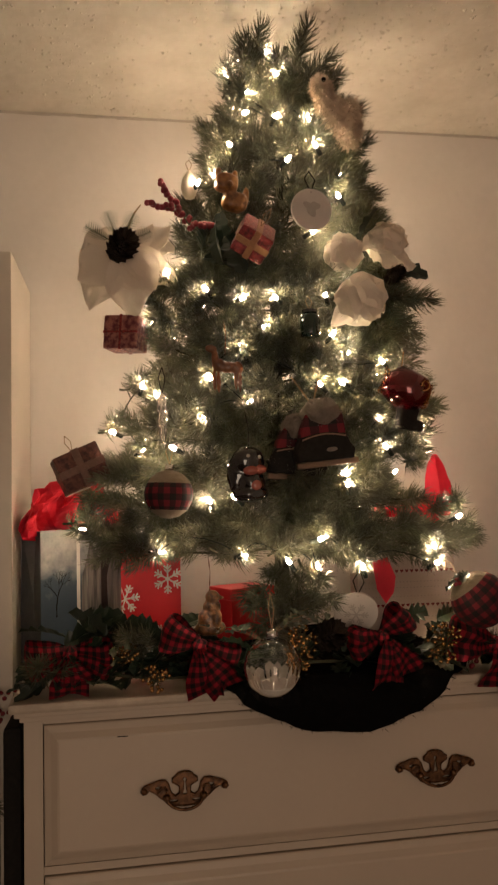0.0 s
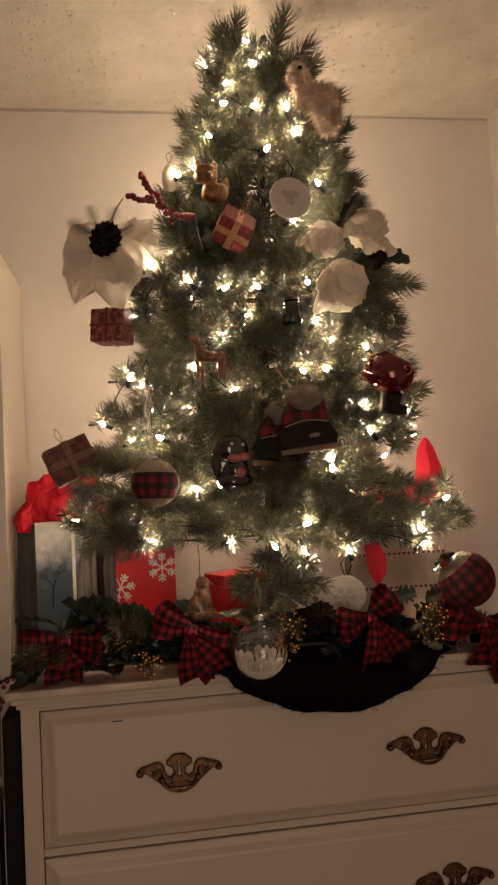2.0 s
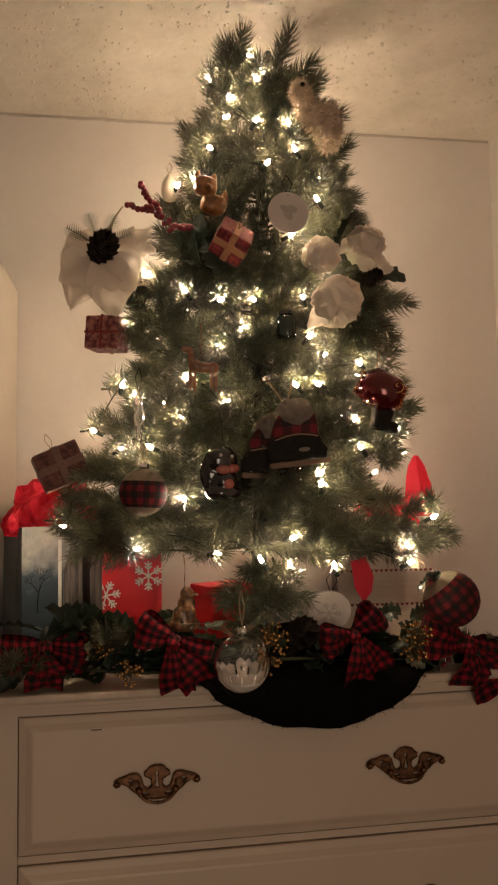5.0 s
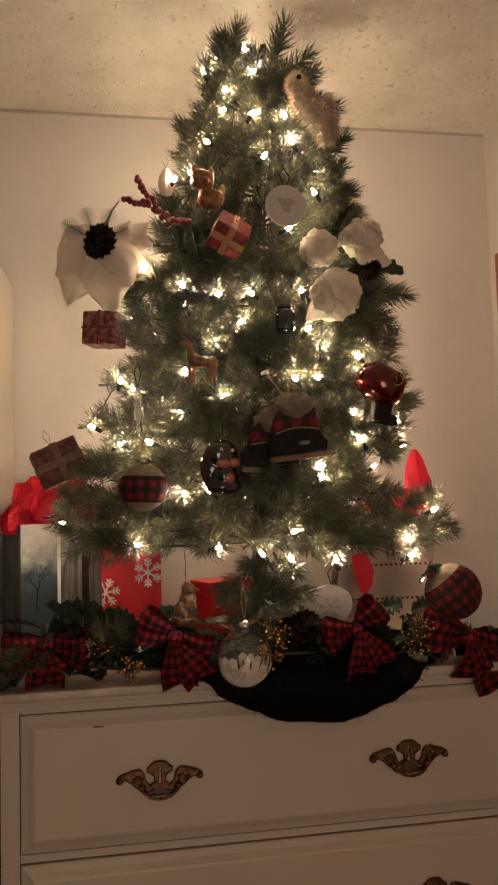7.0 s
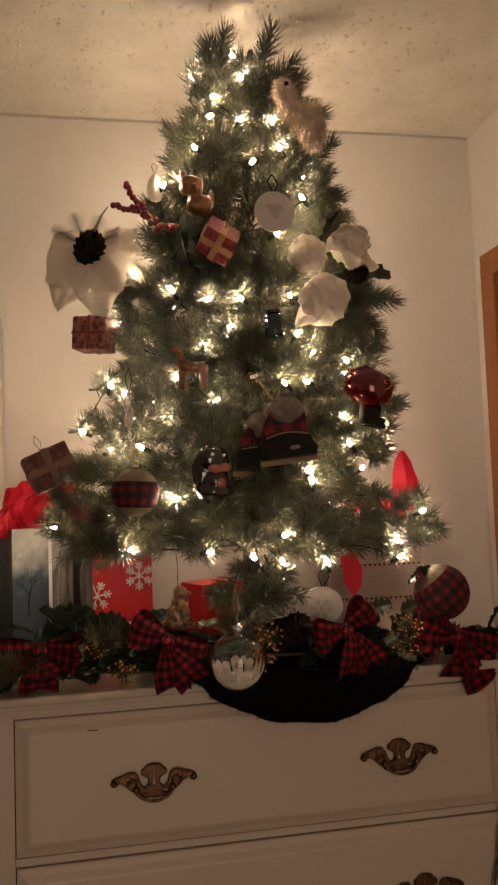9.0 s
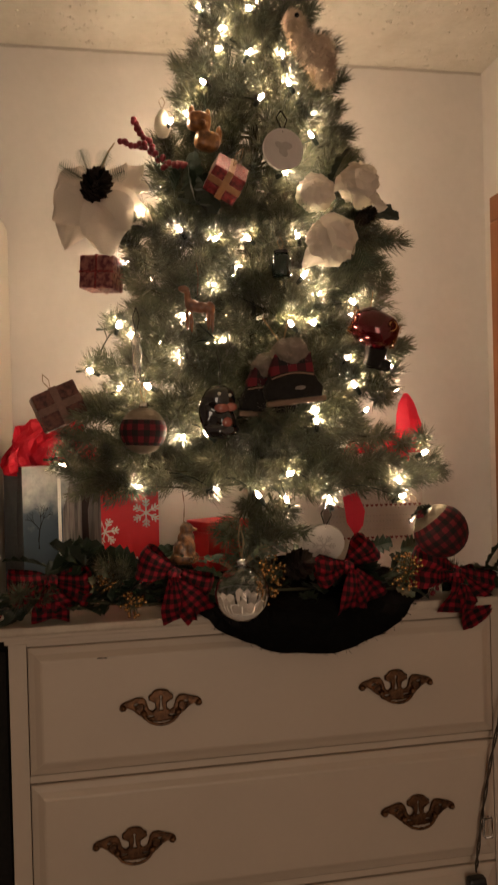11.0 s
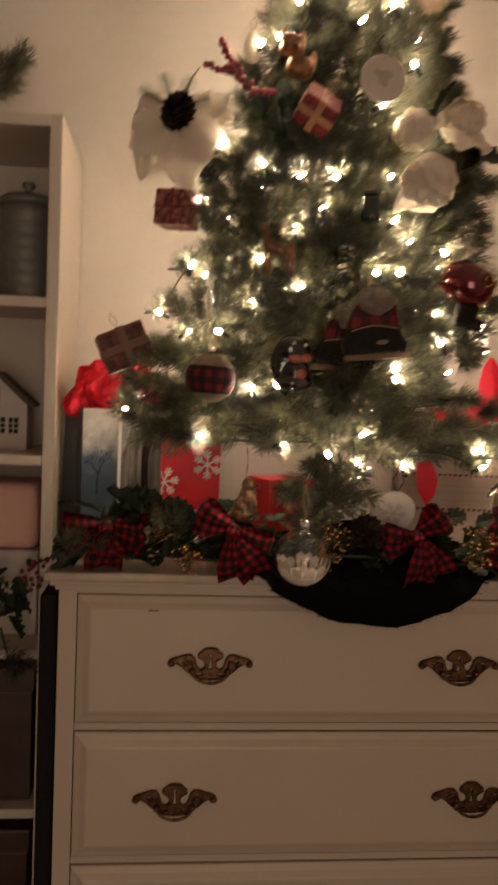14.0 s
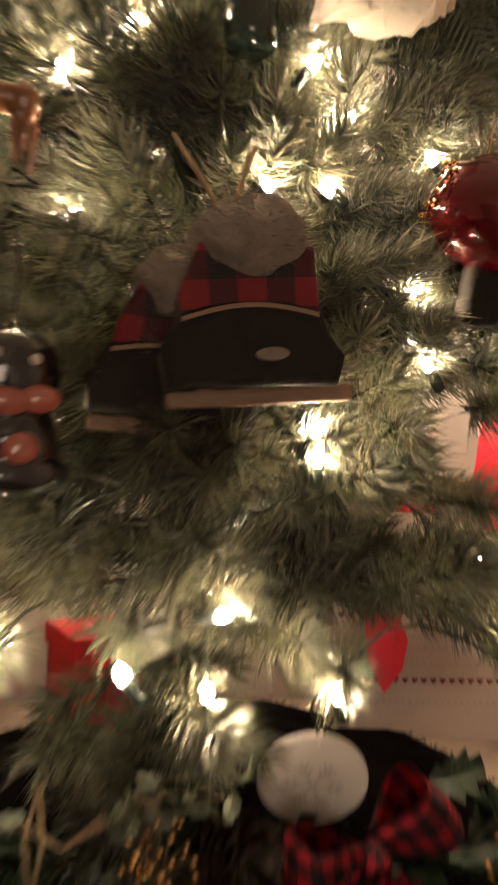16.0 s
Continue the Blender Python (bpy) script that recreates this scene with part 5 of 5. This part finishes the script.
M_FAINT = material("faint_grey_print", (0.44, 0.39, 0.36), (0.37, 0.33, 0.30), 0.8, scale=90, bump=0)


def disc_ornament(m, r, label, printed):
    root = thing("disc_ornament", label, "ornament", m, "white disc ornaments")
    flat_part("disc", [circle(r, 40), circle(0.0022, 10, 0, r * 0.86)], 0.004, M_WHITE, root, bevel=0.0008)
    if printed == "flake":
        snowflake(root, 0, -0.002, r * 0.58, -0.0046, 0, M_FAINT)
    else:
        flat_part("print", [[(0.013 * (1 + 0.28 * math.sin(3 * a) + 0.14 * math.sin(5 * a + 1)) * math.cos(a), 0.002 + 0.013 * (1 + 0.28 * math.sin(3 * a) + 0.14 * math.sin(5 * a + 1)) * math.sin(a)) for a in (2 * math.pi * q / 40 for q in range(40))]], 0.0004, M_FAINT, root, pose(0, -0.0044, 0), label="faint grey print")
    loop_string(root, r * 0.86, 0.045, M_BLACK, 0.010, 0.0012)
    return root


disc_ornament(pose(0.335, 1.285, 1.982, 0, 0, 4), 0.0372, "white wooden disc ornament with a faint grey print", "blob")
disc_ornament(pose(0.409, 1.345, 1.256, 20, 4, -8), 0.0395, "white ceramic disc ornament with a snowflake", "flake")


def cloth_ball(m, r, label, mat_top, low=0.30, high=0.64):
    root = thing("ball_ornament", label, "ornament", m, "plaid ball ornaments")
    part("upper_shell", lathe(sphere_profile(r, 7, 1.0, 0, high, 1.0), 24), mat_top, root, "cream knitted shell", True)
    part("band", lathe(sphere_profile(r * 1.012, 8, 1.0, 0, low, high + 0.005), 24), M_PLAID_SMALL, root, "red and black checked band", True)
    part("lower_shell", lathe(sphere_profile(r, 7, 1.0, 0, 0.0, low + 0.01), 24), mat_top, root, "cream knitted shell", True)
    part("cap", lathe([(0.001, r - 0.001), (0.008, r - 0.001), (0.008, r + 0.008), (0.001, r + 0.010)], 12), M_SILVER, root, "", True)
    loop_string(root, r + 0.009, 0.035)
    return root


cloth_ball(pose(0.070, 1.272, 1.479, 0, 3, 20), 0.0405, "cream ball ornament with a red checked band", M_CREAMKNIT, 0.28, 0.64)
bR = cloth_ball(pose(0.628, 1.300, 1.275, -10, -38, 0), 0.051, "cream ball ornament wrapped in red check with greenery", M_CREAMKNIT, 0.03, 0.70)
for k, (a, e) in enumerate(((200, -20), (240, -35), (160, -15), (280, -10))):
    part("leaf", LEAVES[k % 4], None, bR, "green holly leaf", m=pose(-0.004, -0.012, 0.050, 20 * k, e, a) @ Matrix.Scale(0.62, 4))
for dx, dz in ((-0.012, 0.058), (-0.020, 0.052), (-0.014, 0.049)):
    part("berry", berry_me["red"], None, bR, "red berry", m=pose(dx, -0.02, dz))

# ice skates, a pair tied with twine
skates = thing("ice_skates_ornament", "pair of tiny checked ice skates with grey fur cuffs", "ornament", pose(0.316, 1.250, 1.562, 0, -3, 0))


def skate(dx, dy, dz, turn):
    m = pose(dx, dy, dz, 0, turn, 0)
    bm = flat([[(-0.036, -0.020), (0.036, -0.020), (0.034, 0.026), (-0.022, 0.030), (-0.032, 0.008)]], 0.026, 0.005, "boot")
    uv = bm.uv_layers.active or bm.uv_layers.new(name="UVMap")
    for lp in bm.loops:
        c = bm.vertices[lp.vertex_index].co
        uv.data[lp.index].uv = (c.x * 0.66 + 0.004, c.z * 0.66 + 0.002)
    bm.materials.append(M_PLAID_SMALL)
    b = part("boot", bm, None, skates, m=m)
    toe = flat([[(-0.044, -0.022), (0.044, -0.024), (0.047, -0.014), (0.040, -0.004), (0.036, 0.008), (0.024, 0.0118), (0.012, 0.0135), (0.0, 0.014), (-0.012, 0.0135), (-0.024, 0.012), (-0.036, 0.009), (-0.046, -0.008)]], 0.028, 0.005, "shoe")
    toe.materials.append(M_BLACK)
    part("shoe", toe, None, skates, "black felt shoe", m=m @ pose(0, -0.003, -0.018))
    tr = flat([[(-0.038 + 0.075 * q / 12, 0.006 + 0.0065 * math.sin(math.pi * q / 12)) for q in range(13)] + [(0.037 - 0.075 * q / 12, 0.0085 + 0.0065 * math.sin(math.pi * q / 12)) for q in range(13)]], 0.043, 0.0, "trim")
    tr.materials.append(M_BALSA)
    part("trim", tr, None, skates, "pale stitched trim", m=m @ pose(0, -0.003, -0.016))
    # grey oval laid on as the glossy reflection of the shoe
    pt = flat([circle(0.009, 14, 0.010, -0.029, 0.0032)], 0.002, 0.0005, "patch")
    pt.materials.append(M_FUR)
    part("buckle", pt, None, skates, "dull grey oval standing for the gloss on the shoe", m=m @ pose(0, -0.0235, 0))
    bl = boxed((-0.048, -0.005, -0.056), (0.060, 0.005, -0.046), 0.003)
    part("blade", bl, M_BALSA, skates, "pale wooden blade", m=m)
    for px in (-0.025, 0.022):
        part("blade_post", boxed((px - 0.006, -0.004, -0.0465), (px + 0.006, 0.004, -0.041), 0.001), M_BALSA, skates, m=m)
    bm = bmesh.new()
    bmesh.ops.create_icosphere(bm, subdivisions=4, radius=1.0)
    for v in bm.verts:
        v.co = Vector((v.co.x * 0.034, v.co.y * 0.028, v.co.z * 0.024))
    wobble(bm, 0.006, 60, dx * 50)
    r2 = random.Random(3)
    for v in list(bm.verts)[::2]:
        n = v.co.normalized()
        p = v.co.copy()
        d = (n + Vector((r2.uniform(-0.6, 0.6), r2.uniform(-0.6, 0.6), r2.uniform(-0.8, 0.4)))) * 0.006
        s = n.cross(Vector((0.2, 0.5, 1))).normalized() * 0.0006
        bm.faces.new([bm.verts.new(c) for c in (p - s, p + s, p + d)])
    part("fur_cuff", bm, M_FUR, skates, "grey fur cuff", m=m @ pose(0.004, -0.004, 0.036))


skate(0.012, -0.006, 0.012, -3)
skate(-0.024, 0.028, -0.008, 8)
bm = bmesh.new()
tube(bm, [(0.004, 0.0, 0.060), (-0.010, 0.004, 0.085), (-0.026, 0.014, 0.115)], 0.0016, 6)
tube(bm, [(0.004, 0.0, 0.060), (0.012, 0.004, 0.085), (0.022, 0.014, 0.110)], 0.0016, 6)
part("twine", bm, M_TWINE, skates, "jute twine hanger")


def blended(name, label, category, m, balls, mats, fur=0, seed=0, hanger=0.0, square=1.0, details=()):
    """One smooth mesh grown from overlapping balls (x, y, z, rx, ry, rz, material); those of a later material are details."""
    def ball(bm, x, y, z, a, b, c, boxy):
        for v in bmesh.ops.create_icosphere(bm, subdivisions=3, radius=1.0)["verts"]:
            if boxy:
                v.co = Vector([math.copysign(abs(q) ** square, q) for q in v.co])
            v.co = Vector((x + v.co.x * a, y + v.co.y * b, z + v.co.z * c))

    bm = bmesh.new()
    for i, (x, y, z, a, b, c, mi) in enumerate(balls):
        if mi == 0:
            ball(bm, x, y, z, a, b, c, square < 1.0 and i < 2)
    wobble(bm, 0.0015, 70, seed)
    r2 = random.Random(seed)
    if hanger and not fur:
        tube(bm, [(0, 0, hanger - 0.02), (0.002, 0.004, hanger + 0.02), (0, 0.012, hanger + 0.045)], 0.0018, 5)
    bm.normal_update()
    pile = bmesh.new()
    vs = list(bm.verts)
    for _ in range(fur):
        v = r2.choice(vs)
        d = (v.normal + Vector((r2.uniform(-0.7, 0.7), r2.uniform(-0.7, 0.7), r2.uniform(-1.0, 0.5)))) * 0.0085
        q = d.cross(Vector((0.3, 0.5, 1))).normalized() * 0.0008
        pile.faces.new([pile.verts.new(c) for c in (v.co - q, v.co + q, v.co + d)])
    ob = part(name, bm, mats[0], smooth=True, m=m)
    md = ob.modifiers.new("merge", "REMESH")
    md.mode, md.voxel_size, md.use_smooth_shade = "VOXEL", 0.0019, True
    sm = ob.modifiers.new("soften", "SMOOTH")
    sm.factor, sm.iterations = 0.5, 2
    if fur:
        tagged(part("fur", pile, mats[0], ob, "fluffy curled fur"), kind="stuff")
    else:
        pile.free()
    for x, y, z, a, b, c, mi in balls:
        if mi:
            bm = bmesh.new()
            ball(bm, x, y, z, a, b, c, False)
            part(details[mi - 1], bm, mats[mi], ob, smooth=True)
    return tagged(ob, label, category)


blended("plush_ornament", "fluffy cream plush figure sitting on a branch", "ornament", pose(0.408, 1.345, 2.196, 0, 0, 10),
        ((-0.034, -0.008, 0.042, 0.015, 0.015, 0.015, 0), (-0.046, -0.013, 0.038, 0.009, 0.008, 0.007, 0), (-0.034, 0.002, 0.059, 0.010, 0.006, 0.007, 0), (-0.024, 0, 0.020, 0.017, 0.017, 0.026, 0), (-0.008, 0.0, 0.002, 0.022, 0.021, 0.026, 0), (0.014, 0.004, -0.004, 0.026, 0.022, 0.032, 0), (0.034, 0.006, 0.004, 0.018, 0.018, 0.030, 0), (0.022, 0.004, -0.036, 0.014, 0.014, 0.024, 0), (0.038, 0.006, -0.028, 0.012, 0.012, 0.026, 0), (-0.040, -0.0285, 0.046, 0.0045, 0.0045, 0.0045, 1)), (M_PLUSH, M_BLACK), fur=5200, seed=4, details=("eye",))
blended("figurine_ornament", "small amber gold figurine with a square eared head", "ornament", pose(0.194, 1.345, 2.036, 0, 6, 10),
        ((-0.006, -0.004, 0.012, 0.021, 0.016, 0.017, 0), (0.014, 0.002, -0.018, 0.024, 0.016, 0.018, 0), (-0.022, -0.002, 0.030, 0.006, 0.006, 0.011, 0), (0.010, -0.002, 0.030, 0.006, 0.006, 0.011, 0), (-0.004, -0.016, 0.004, 0.008, 0.010, 0.006, 0), (0.034, 0.0, -0.006, 0.007, 0.007, 0.020, 0)), (M_AMBER,), seed=2, square=0.62)
blended("figurine_ornament", "small glossy brown standing figurine hung in the tree", "ornament", pose(0.174, 1.295, 1.688, 0, 0, 0),
        ((0.004, 0, 0.010, 0.024, 0.010, 0.010, 0), (-0.012, 0, 0.013, 0.012, 0.010, 0.012, 0), (0.021, 0, 0.008, 0.010, 0.010, 0.013, 0), (-0.018, 0, 0.026, 0.0065, 0.006, 0.016, 0), (-0.025, -0.002, 0.042, 0.011, 0.006, 0.0065, 0), (-0.020, -0.003, -0.012, 0.0036, 0.004, 0.020, 0), (-0.012, 0.003, -0.014, 0.0036, 0.004, 0.022, 0), (0.018, -0.003, -0.012, 0.0038, 0.004, 0.020, 0), (0.026, 0.003, -0.014, 0.0038, 0.004, 0.022, 0)), (M_BROWN,), seed=3, hanger=0.05)
blended("figurine_ornament", "glossy black and rose glass figurine hung in the tree", "ornament", pose(0.202, 1.240, 1.508, 0, 0, 14),
        ((-0.002, 0, 0.022, 0.029, 0.022, 0.026, 0), (0.002, 0, -0.014, 0.026, 0.022, 0.026, 0), (0.002, 0, -0.032, 0.032, 0.024, 0.015, 0), (-0.012, 0.004, 0.0, 0.026, 0.016, 0.040, 0), (-0.004, -0.017, 0.006, 0.014, 0.009, 0.008, 1), (0.013, -0.015, 0.008, 0.012, 0.009, 0.008, 1), (0.004, -0.019, -0.018, 0.010, 0.006, 0.009, 1), (-0.010, -0.021, 0.030, 0.003, 0.003, 0.003, 2), (0.010, -0.021, 0.028, 0.003, 0.003, 0.003, 2)), (M_GLOSSBLACK, M_GLOSSPINK, M_WHITE), seed=5, hanger=0.06, details=("scarf", "eye"))
blended("figurine_ornament", "mottled brown bird figurine hanging over the garland", "ornament", pose(0.143, 1.350, 1.266, 0, 0, 0),
        ((0.000, 0, -0.024, 0.027, 0.018, 0.013, 0), (-0.001, 0, -0.008, 0.021, 0.017, 0.018, 0), (0.003, 0, 0.012, 0.016, 0.014, 0.016, 0), (0.005, -0.002, 0.030, 0.013, 0.012, 0.012, 0), (0.018, -0.004, 0.029, 0.007, 0.004, 0.004, 0), (-0.022, 0, -0.028, 0.014, 0.009, 0.006, 0), (0.010, -0.012, -0.006, 0.010, 0.008, 0.018, 0)), (M_MOTTLED,), seed=6, hanger=0.055, square=0.8)

# red glass ornament with gold trim, dark felt boot under it
rg = thing("red_glass_ornament", "shiny faceted red glass ornament with gold glitter edges", "ornament", pose(0.510, 1.314, 1.662, 0, 112, -12))
body = part("body", wobble(lathe([(0.001, -0.044), (0.022, -0.042), (0.035, -0.022), (0.038, 0.006), (0.033, 0.028), (0.020, 0.043), (0.001, 0.045)], 14), 0.005, 45, 3), M_REDGLASS, rg, "deep red mirrored glass", True)
for z, r, seed in ((-0.043, 0.022, 1), (0.0435, 0.0205, 2)):
    bm = bmesh.new()
    r3 = random.Random(seed)
    for k in range(70):
        a = 2 * math.pi * k / 70
        q = bmesh.ops.create_icosphere(bm, subdivisions=1, radius=r3.uniform(0.0008, 0.0020))["verts"]
        bmesh.ops.translate(bm, verts=q, vec=((r + r3.uniform(-0.003, 0.004)) * math.cos(a), (r + r3.uniform(-0.003, 0.004)) * math.sin(a), z + r3.uniform(-0.004, 0.004)))
    tagged(part("gold_glitter", bm, M_GOLD, rg, "gold glitter edge", True), kind="stuff")
bm = bmesh.new()
tube(bm, [((0.012 - 0.0011 * k) * math.cos(k * 0.7) - 0.012, -0.034, 0.026 + (0.012 - 0.0011 * k) * math.sin(k * 0.7)) for k in range(11)], 0.0013, 5)
part("gold_scroll", bm, M_GOLD, rg, "gold wire scroll", True)
bm = bmesh.new()
tube(bm, [(-0.030, 0, -0.020), (-0.045, 0.004, -0.022), (-0.066, 0.012, -0.026)], 0.0008, 5)
part("hanger", bm, M_GOLD, rg)
bt = thing("felt_boot_ornament", "small black felt boot ornament", "ornament", pose(0.512, 1.325, 1.610, 0, 10, 0))
part("boot", wobble(boxed((-0.018, -0.012, -0.022), (0.020, 0.012, 0.024), 0.008), 0.003, 50, 2), M_BLACK, bt, "", True)
part("toe", wobble(boxed((0.006, -0.013, -0.023), (0.034, 0.013, -0.002), 0.008), 0.002, 50, 1), M_BLACK, bt, "", True)
loop_string(bt, 0.022, 0.04)

ic = thing("icicle_ornament", "clear twisted glass icicle ornament", "ornament", pose(0.064, 1.318, 1.614))
bm = bmesh.new()
n = 22
rings = []
for j in range(n + 1):
    t = j / n
    r = 0.0095 * (math.sin(math.pi * (0.12 + 0.80 * t)) ** 0.6) * (1 - 0.25 * t)
    rings.append([bm.verts.new((r * (1 + 0.22 * math.cos(3 * (a + 5 * t))) * math.cos(a), r * (1 + 0.22 * math.cos(3 * (a + 5 * t))) * math.sin(a), 0.042 - 0.088 * t)) for a in (2 * math.pi * k / 14 for k in range(14))])
for a, b in zip(rings, rings[1:]):
    for k in range(14):
        bm.faces.new((a[k], a[(k + 1) % 14], b[(k + 1) % 14], b[k]))
bm.faces.new(rings[0][::-1])
bm.faces.new(rings[-1])
part("shaft", bm, material("frosted_clear", (0.85, 0.82, 0.76), (0.76, 0.72, 0.66), 0.2, scale=50, bump=0.2, transmission=0.9, translucent=0.03), ic, smooth=True)
loop_string(ic, 0.040, 0.05, M_BLACK)

tl = thing("lantern_ornament", "small teal glass jar ornament", "ornament", pose(0.334, 1.318, 1.780))
part("jar", lathe([(0.001, -0.022), (0.017, -0.022), (0.018, -0.016), (0.018, 0.014), (0.014, 0.020), (0.001, 0.021)], 16), M_TEAL, tl, smooth=True)
part("lid", lathe([(0.001, 0.0215), (0.014, 0.0215), (0.014, 0.027), (0.001, 0.028)], 16), M_GLOSSBLACK, tl)
loop_string(tl, 0.027, 0.03)

dr = thing("frosted_drop_ornament", "frosted white glass drop beside a bright bulb", "ornament", pose(0.126, 1.388, 2.064))
part("drop", lathe([(0.001, -0.030), (0.010, -0.026), (0.016, -0.010), (0.014, 0.008), (0.006, 0.022), (0.001, 0.026)], 18), material("frosted_white_glass", (0.80, 0.74, 0.64), (0.72, 0.66, 0.56), 0.5, scale=30, bump=0.05, transmission=0.3, translucent=0.4), dr, smooth=True)
loop_string(dr, 0.024, 0.03)

# clear ball with a frosted village
gb = thing("glass_ball_ornament", "clear glass ball ornament with frosted snow village", "ornament", pose(0.227, 1.207, 1.199) @ Matrix.Scale(1.12, 4))
shell = part("shell", lathe(sphere_profile(0.0415, 20, 1.0, 0, 0.0, 0.955), 32), M_GLASS, gb, "thin clear glass", True)
md = shell.modifiers.new("wall", "SOLIDIFY")
md.thickness, md.offset = 0.0012, -1
shell.visible_shadow = False
part("neck", lathe([(0.006, 0.0405), (0.0085, 0.041), (0.0085, 0.050), (0.004, 0.053), (0.001, 0.054)], 16), M_SILVER, gb, "silver cap", True)
part("snow", lathe(sphere_profile(0.0392, 8, 1.0, 0, 0.0, 0.30) + [(0.001, -0.021)], 28), M_SNOW, gb, "white snow inside", True)
def village(seed):
    """Roofs and firs round the inside of the glass."""
    r2 = random.Random(seed)
    bm = bmesh.new()
    shapes = []
    a = -1.35
    while a < 1.3:
        w = r2.uniform(0.22, 0.42)
        shapes.append((a, w, r2.uniform(0.010, 0.024), w > 0.27))
        a += w * r2.uniform(0.9, 1.25)
    R = 0.0392
    for a, w, h, gable in shapes:
        n = 6
        prev = None
        for k in range(n + 1):
            q = a + w * k / n
            f = 1 - abs(2 * k / n - 1)
            top = -0.020 + h * (0.72 + 0.28 * f if gable else f)
            col = []
            for z in (-0.024, (-0.024 + top) / 2, top):
                rr = math.sqrt(max(1e-6, R * R - z * z))
                col.append(bm.verts.new((rr * math.sin(q), -rr * math.cos(q), z)))
            if prev and not (gable and k in (3,) and h > 0.018):
                for u in range(2):
                    bm.faces.new((prev[u], col[u], col[u + 1], prev[u + 1]))
            elif prev:
                bm.faces.new((prev[1], col[1], col[2], prev[2]))
            prev = col
    bmesh.ops.solidify(bm, geom=bm.faces[:], thickness=0.0003)
    return bm


for side in (0, 1):
    part("village_print", village(17 + side), M_GREYPRINT, gb, "white frosted village print", m=pose(0, 0, 0, 0, 0, 180 * side))
loop_string(gb, 0.053, 0.05, M_TWINE, 0.004)

# hidden cord running down beside the drawers
cord = thing("power_cord", "brown twisted power cord with a black plug", "power cord", pose(0.76, 1.32, TOP))
bm = bmesh.new()
path = [(0.075, 0.10, 0.004), (0.062, 0.0, 0.004), (0.058, -0.014, -0.003), (0.030, -0.010, -0.10), (-0.008, 0.000, -0.23), (-0.030, 0.0, -0.32), (-0.048, 0.0, -0.41), (-0.062, 0.0, -0.50), (-0.068, 0.0, -0.545)]
dense = []
for a, b in zip(path, path[1:]):
    for k in range(6):
        dense.append(Vector(a).lerp(Vector(b), k / 6))
for s in (0, math.pi):
    tube(bm, [p + Vector((0.0022 * math.cos(i * 0.9 + s), 0.0022 * math.sin(i * 0.9 + s), 0)) for i, p in enumerate(dense)], 0.0018, 6)
part("cable", bm, M_CORDBROWN, cord, smooth=True)
part("plug", boxed((-0.086, -0.014, -0.580), (-0.050, 0.008, -0.545), 0.006), M_DARKPLASTIC, cord, "black plug")
part("fuse_cover", boxed((-0.052, -0.012, -0.47), (-0.034, 0.0, -0.43), 0.003), M_GLASS, cord, "clear plastic bit")

tagged(part("paint_chip", wobble(boxed((-0.009, 0, -0.0008), (0.009, 0.0008, 0.0008)), 0.0006, 90), M_GAP, m=pose(-0.012, 1.3308, 1.072)), "small dark scratch on the drawer paint", "scratch", kind="structure")

# greenery on the bookcase
top_green = thing("pine_greenery", "dull green pine greenery lying on the bookcase", "greenery", pose(-0.45, 1.66, 1.986))
for k in range(7):
    part("pine_sprig", BRANCHES[2 + k % 2, k % 3], None, top_green, m=pose(-0.02 * k, 0.01 * k, 0.012, 0, -20 - 9 * k, -60 + 28 * k))
side_green = thing("holly_greenery", "dark holly greenery with red berries on the shelf", "greenery", pose(-0.285, 1.575, 1.05))
rng = random.Random(41)
for k in range(18):
    part("leaf", rng.choice(LEAVES), None, side_green, m=pose(rng.uniform(-0.08, 0.02), rng.uniform(-0.03, 0.0), rng.uniform(-0.10, 0.04), rng.uniform(-40, 40), rng.uniform(-60, 60), rng.uniform(180, 360)))
for k in range(3):
    part("pine_sprig", BRANCHES[1, k], None, side_green, m=pose(-0.04, 0.0, -0.03 - 0.03 * k, 0, 20, 215 + 40 * k))
for k in range(22):
    part("berry", berry_me["red"], None, side_green, m=pose(0.035 + rng.gauss(0, 0.018), -0.03 + rng.gauss(0, 0.008), 0.03 + rng.gauss(0, 0.015)))
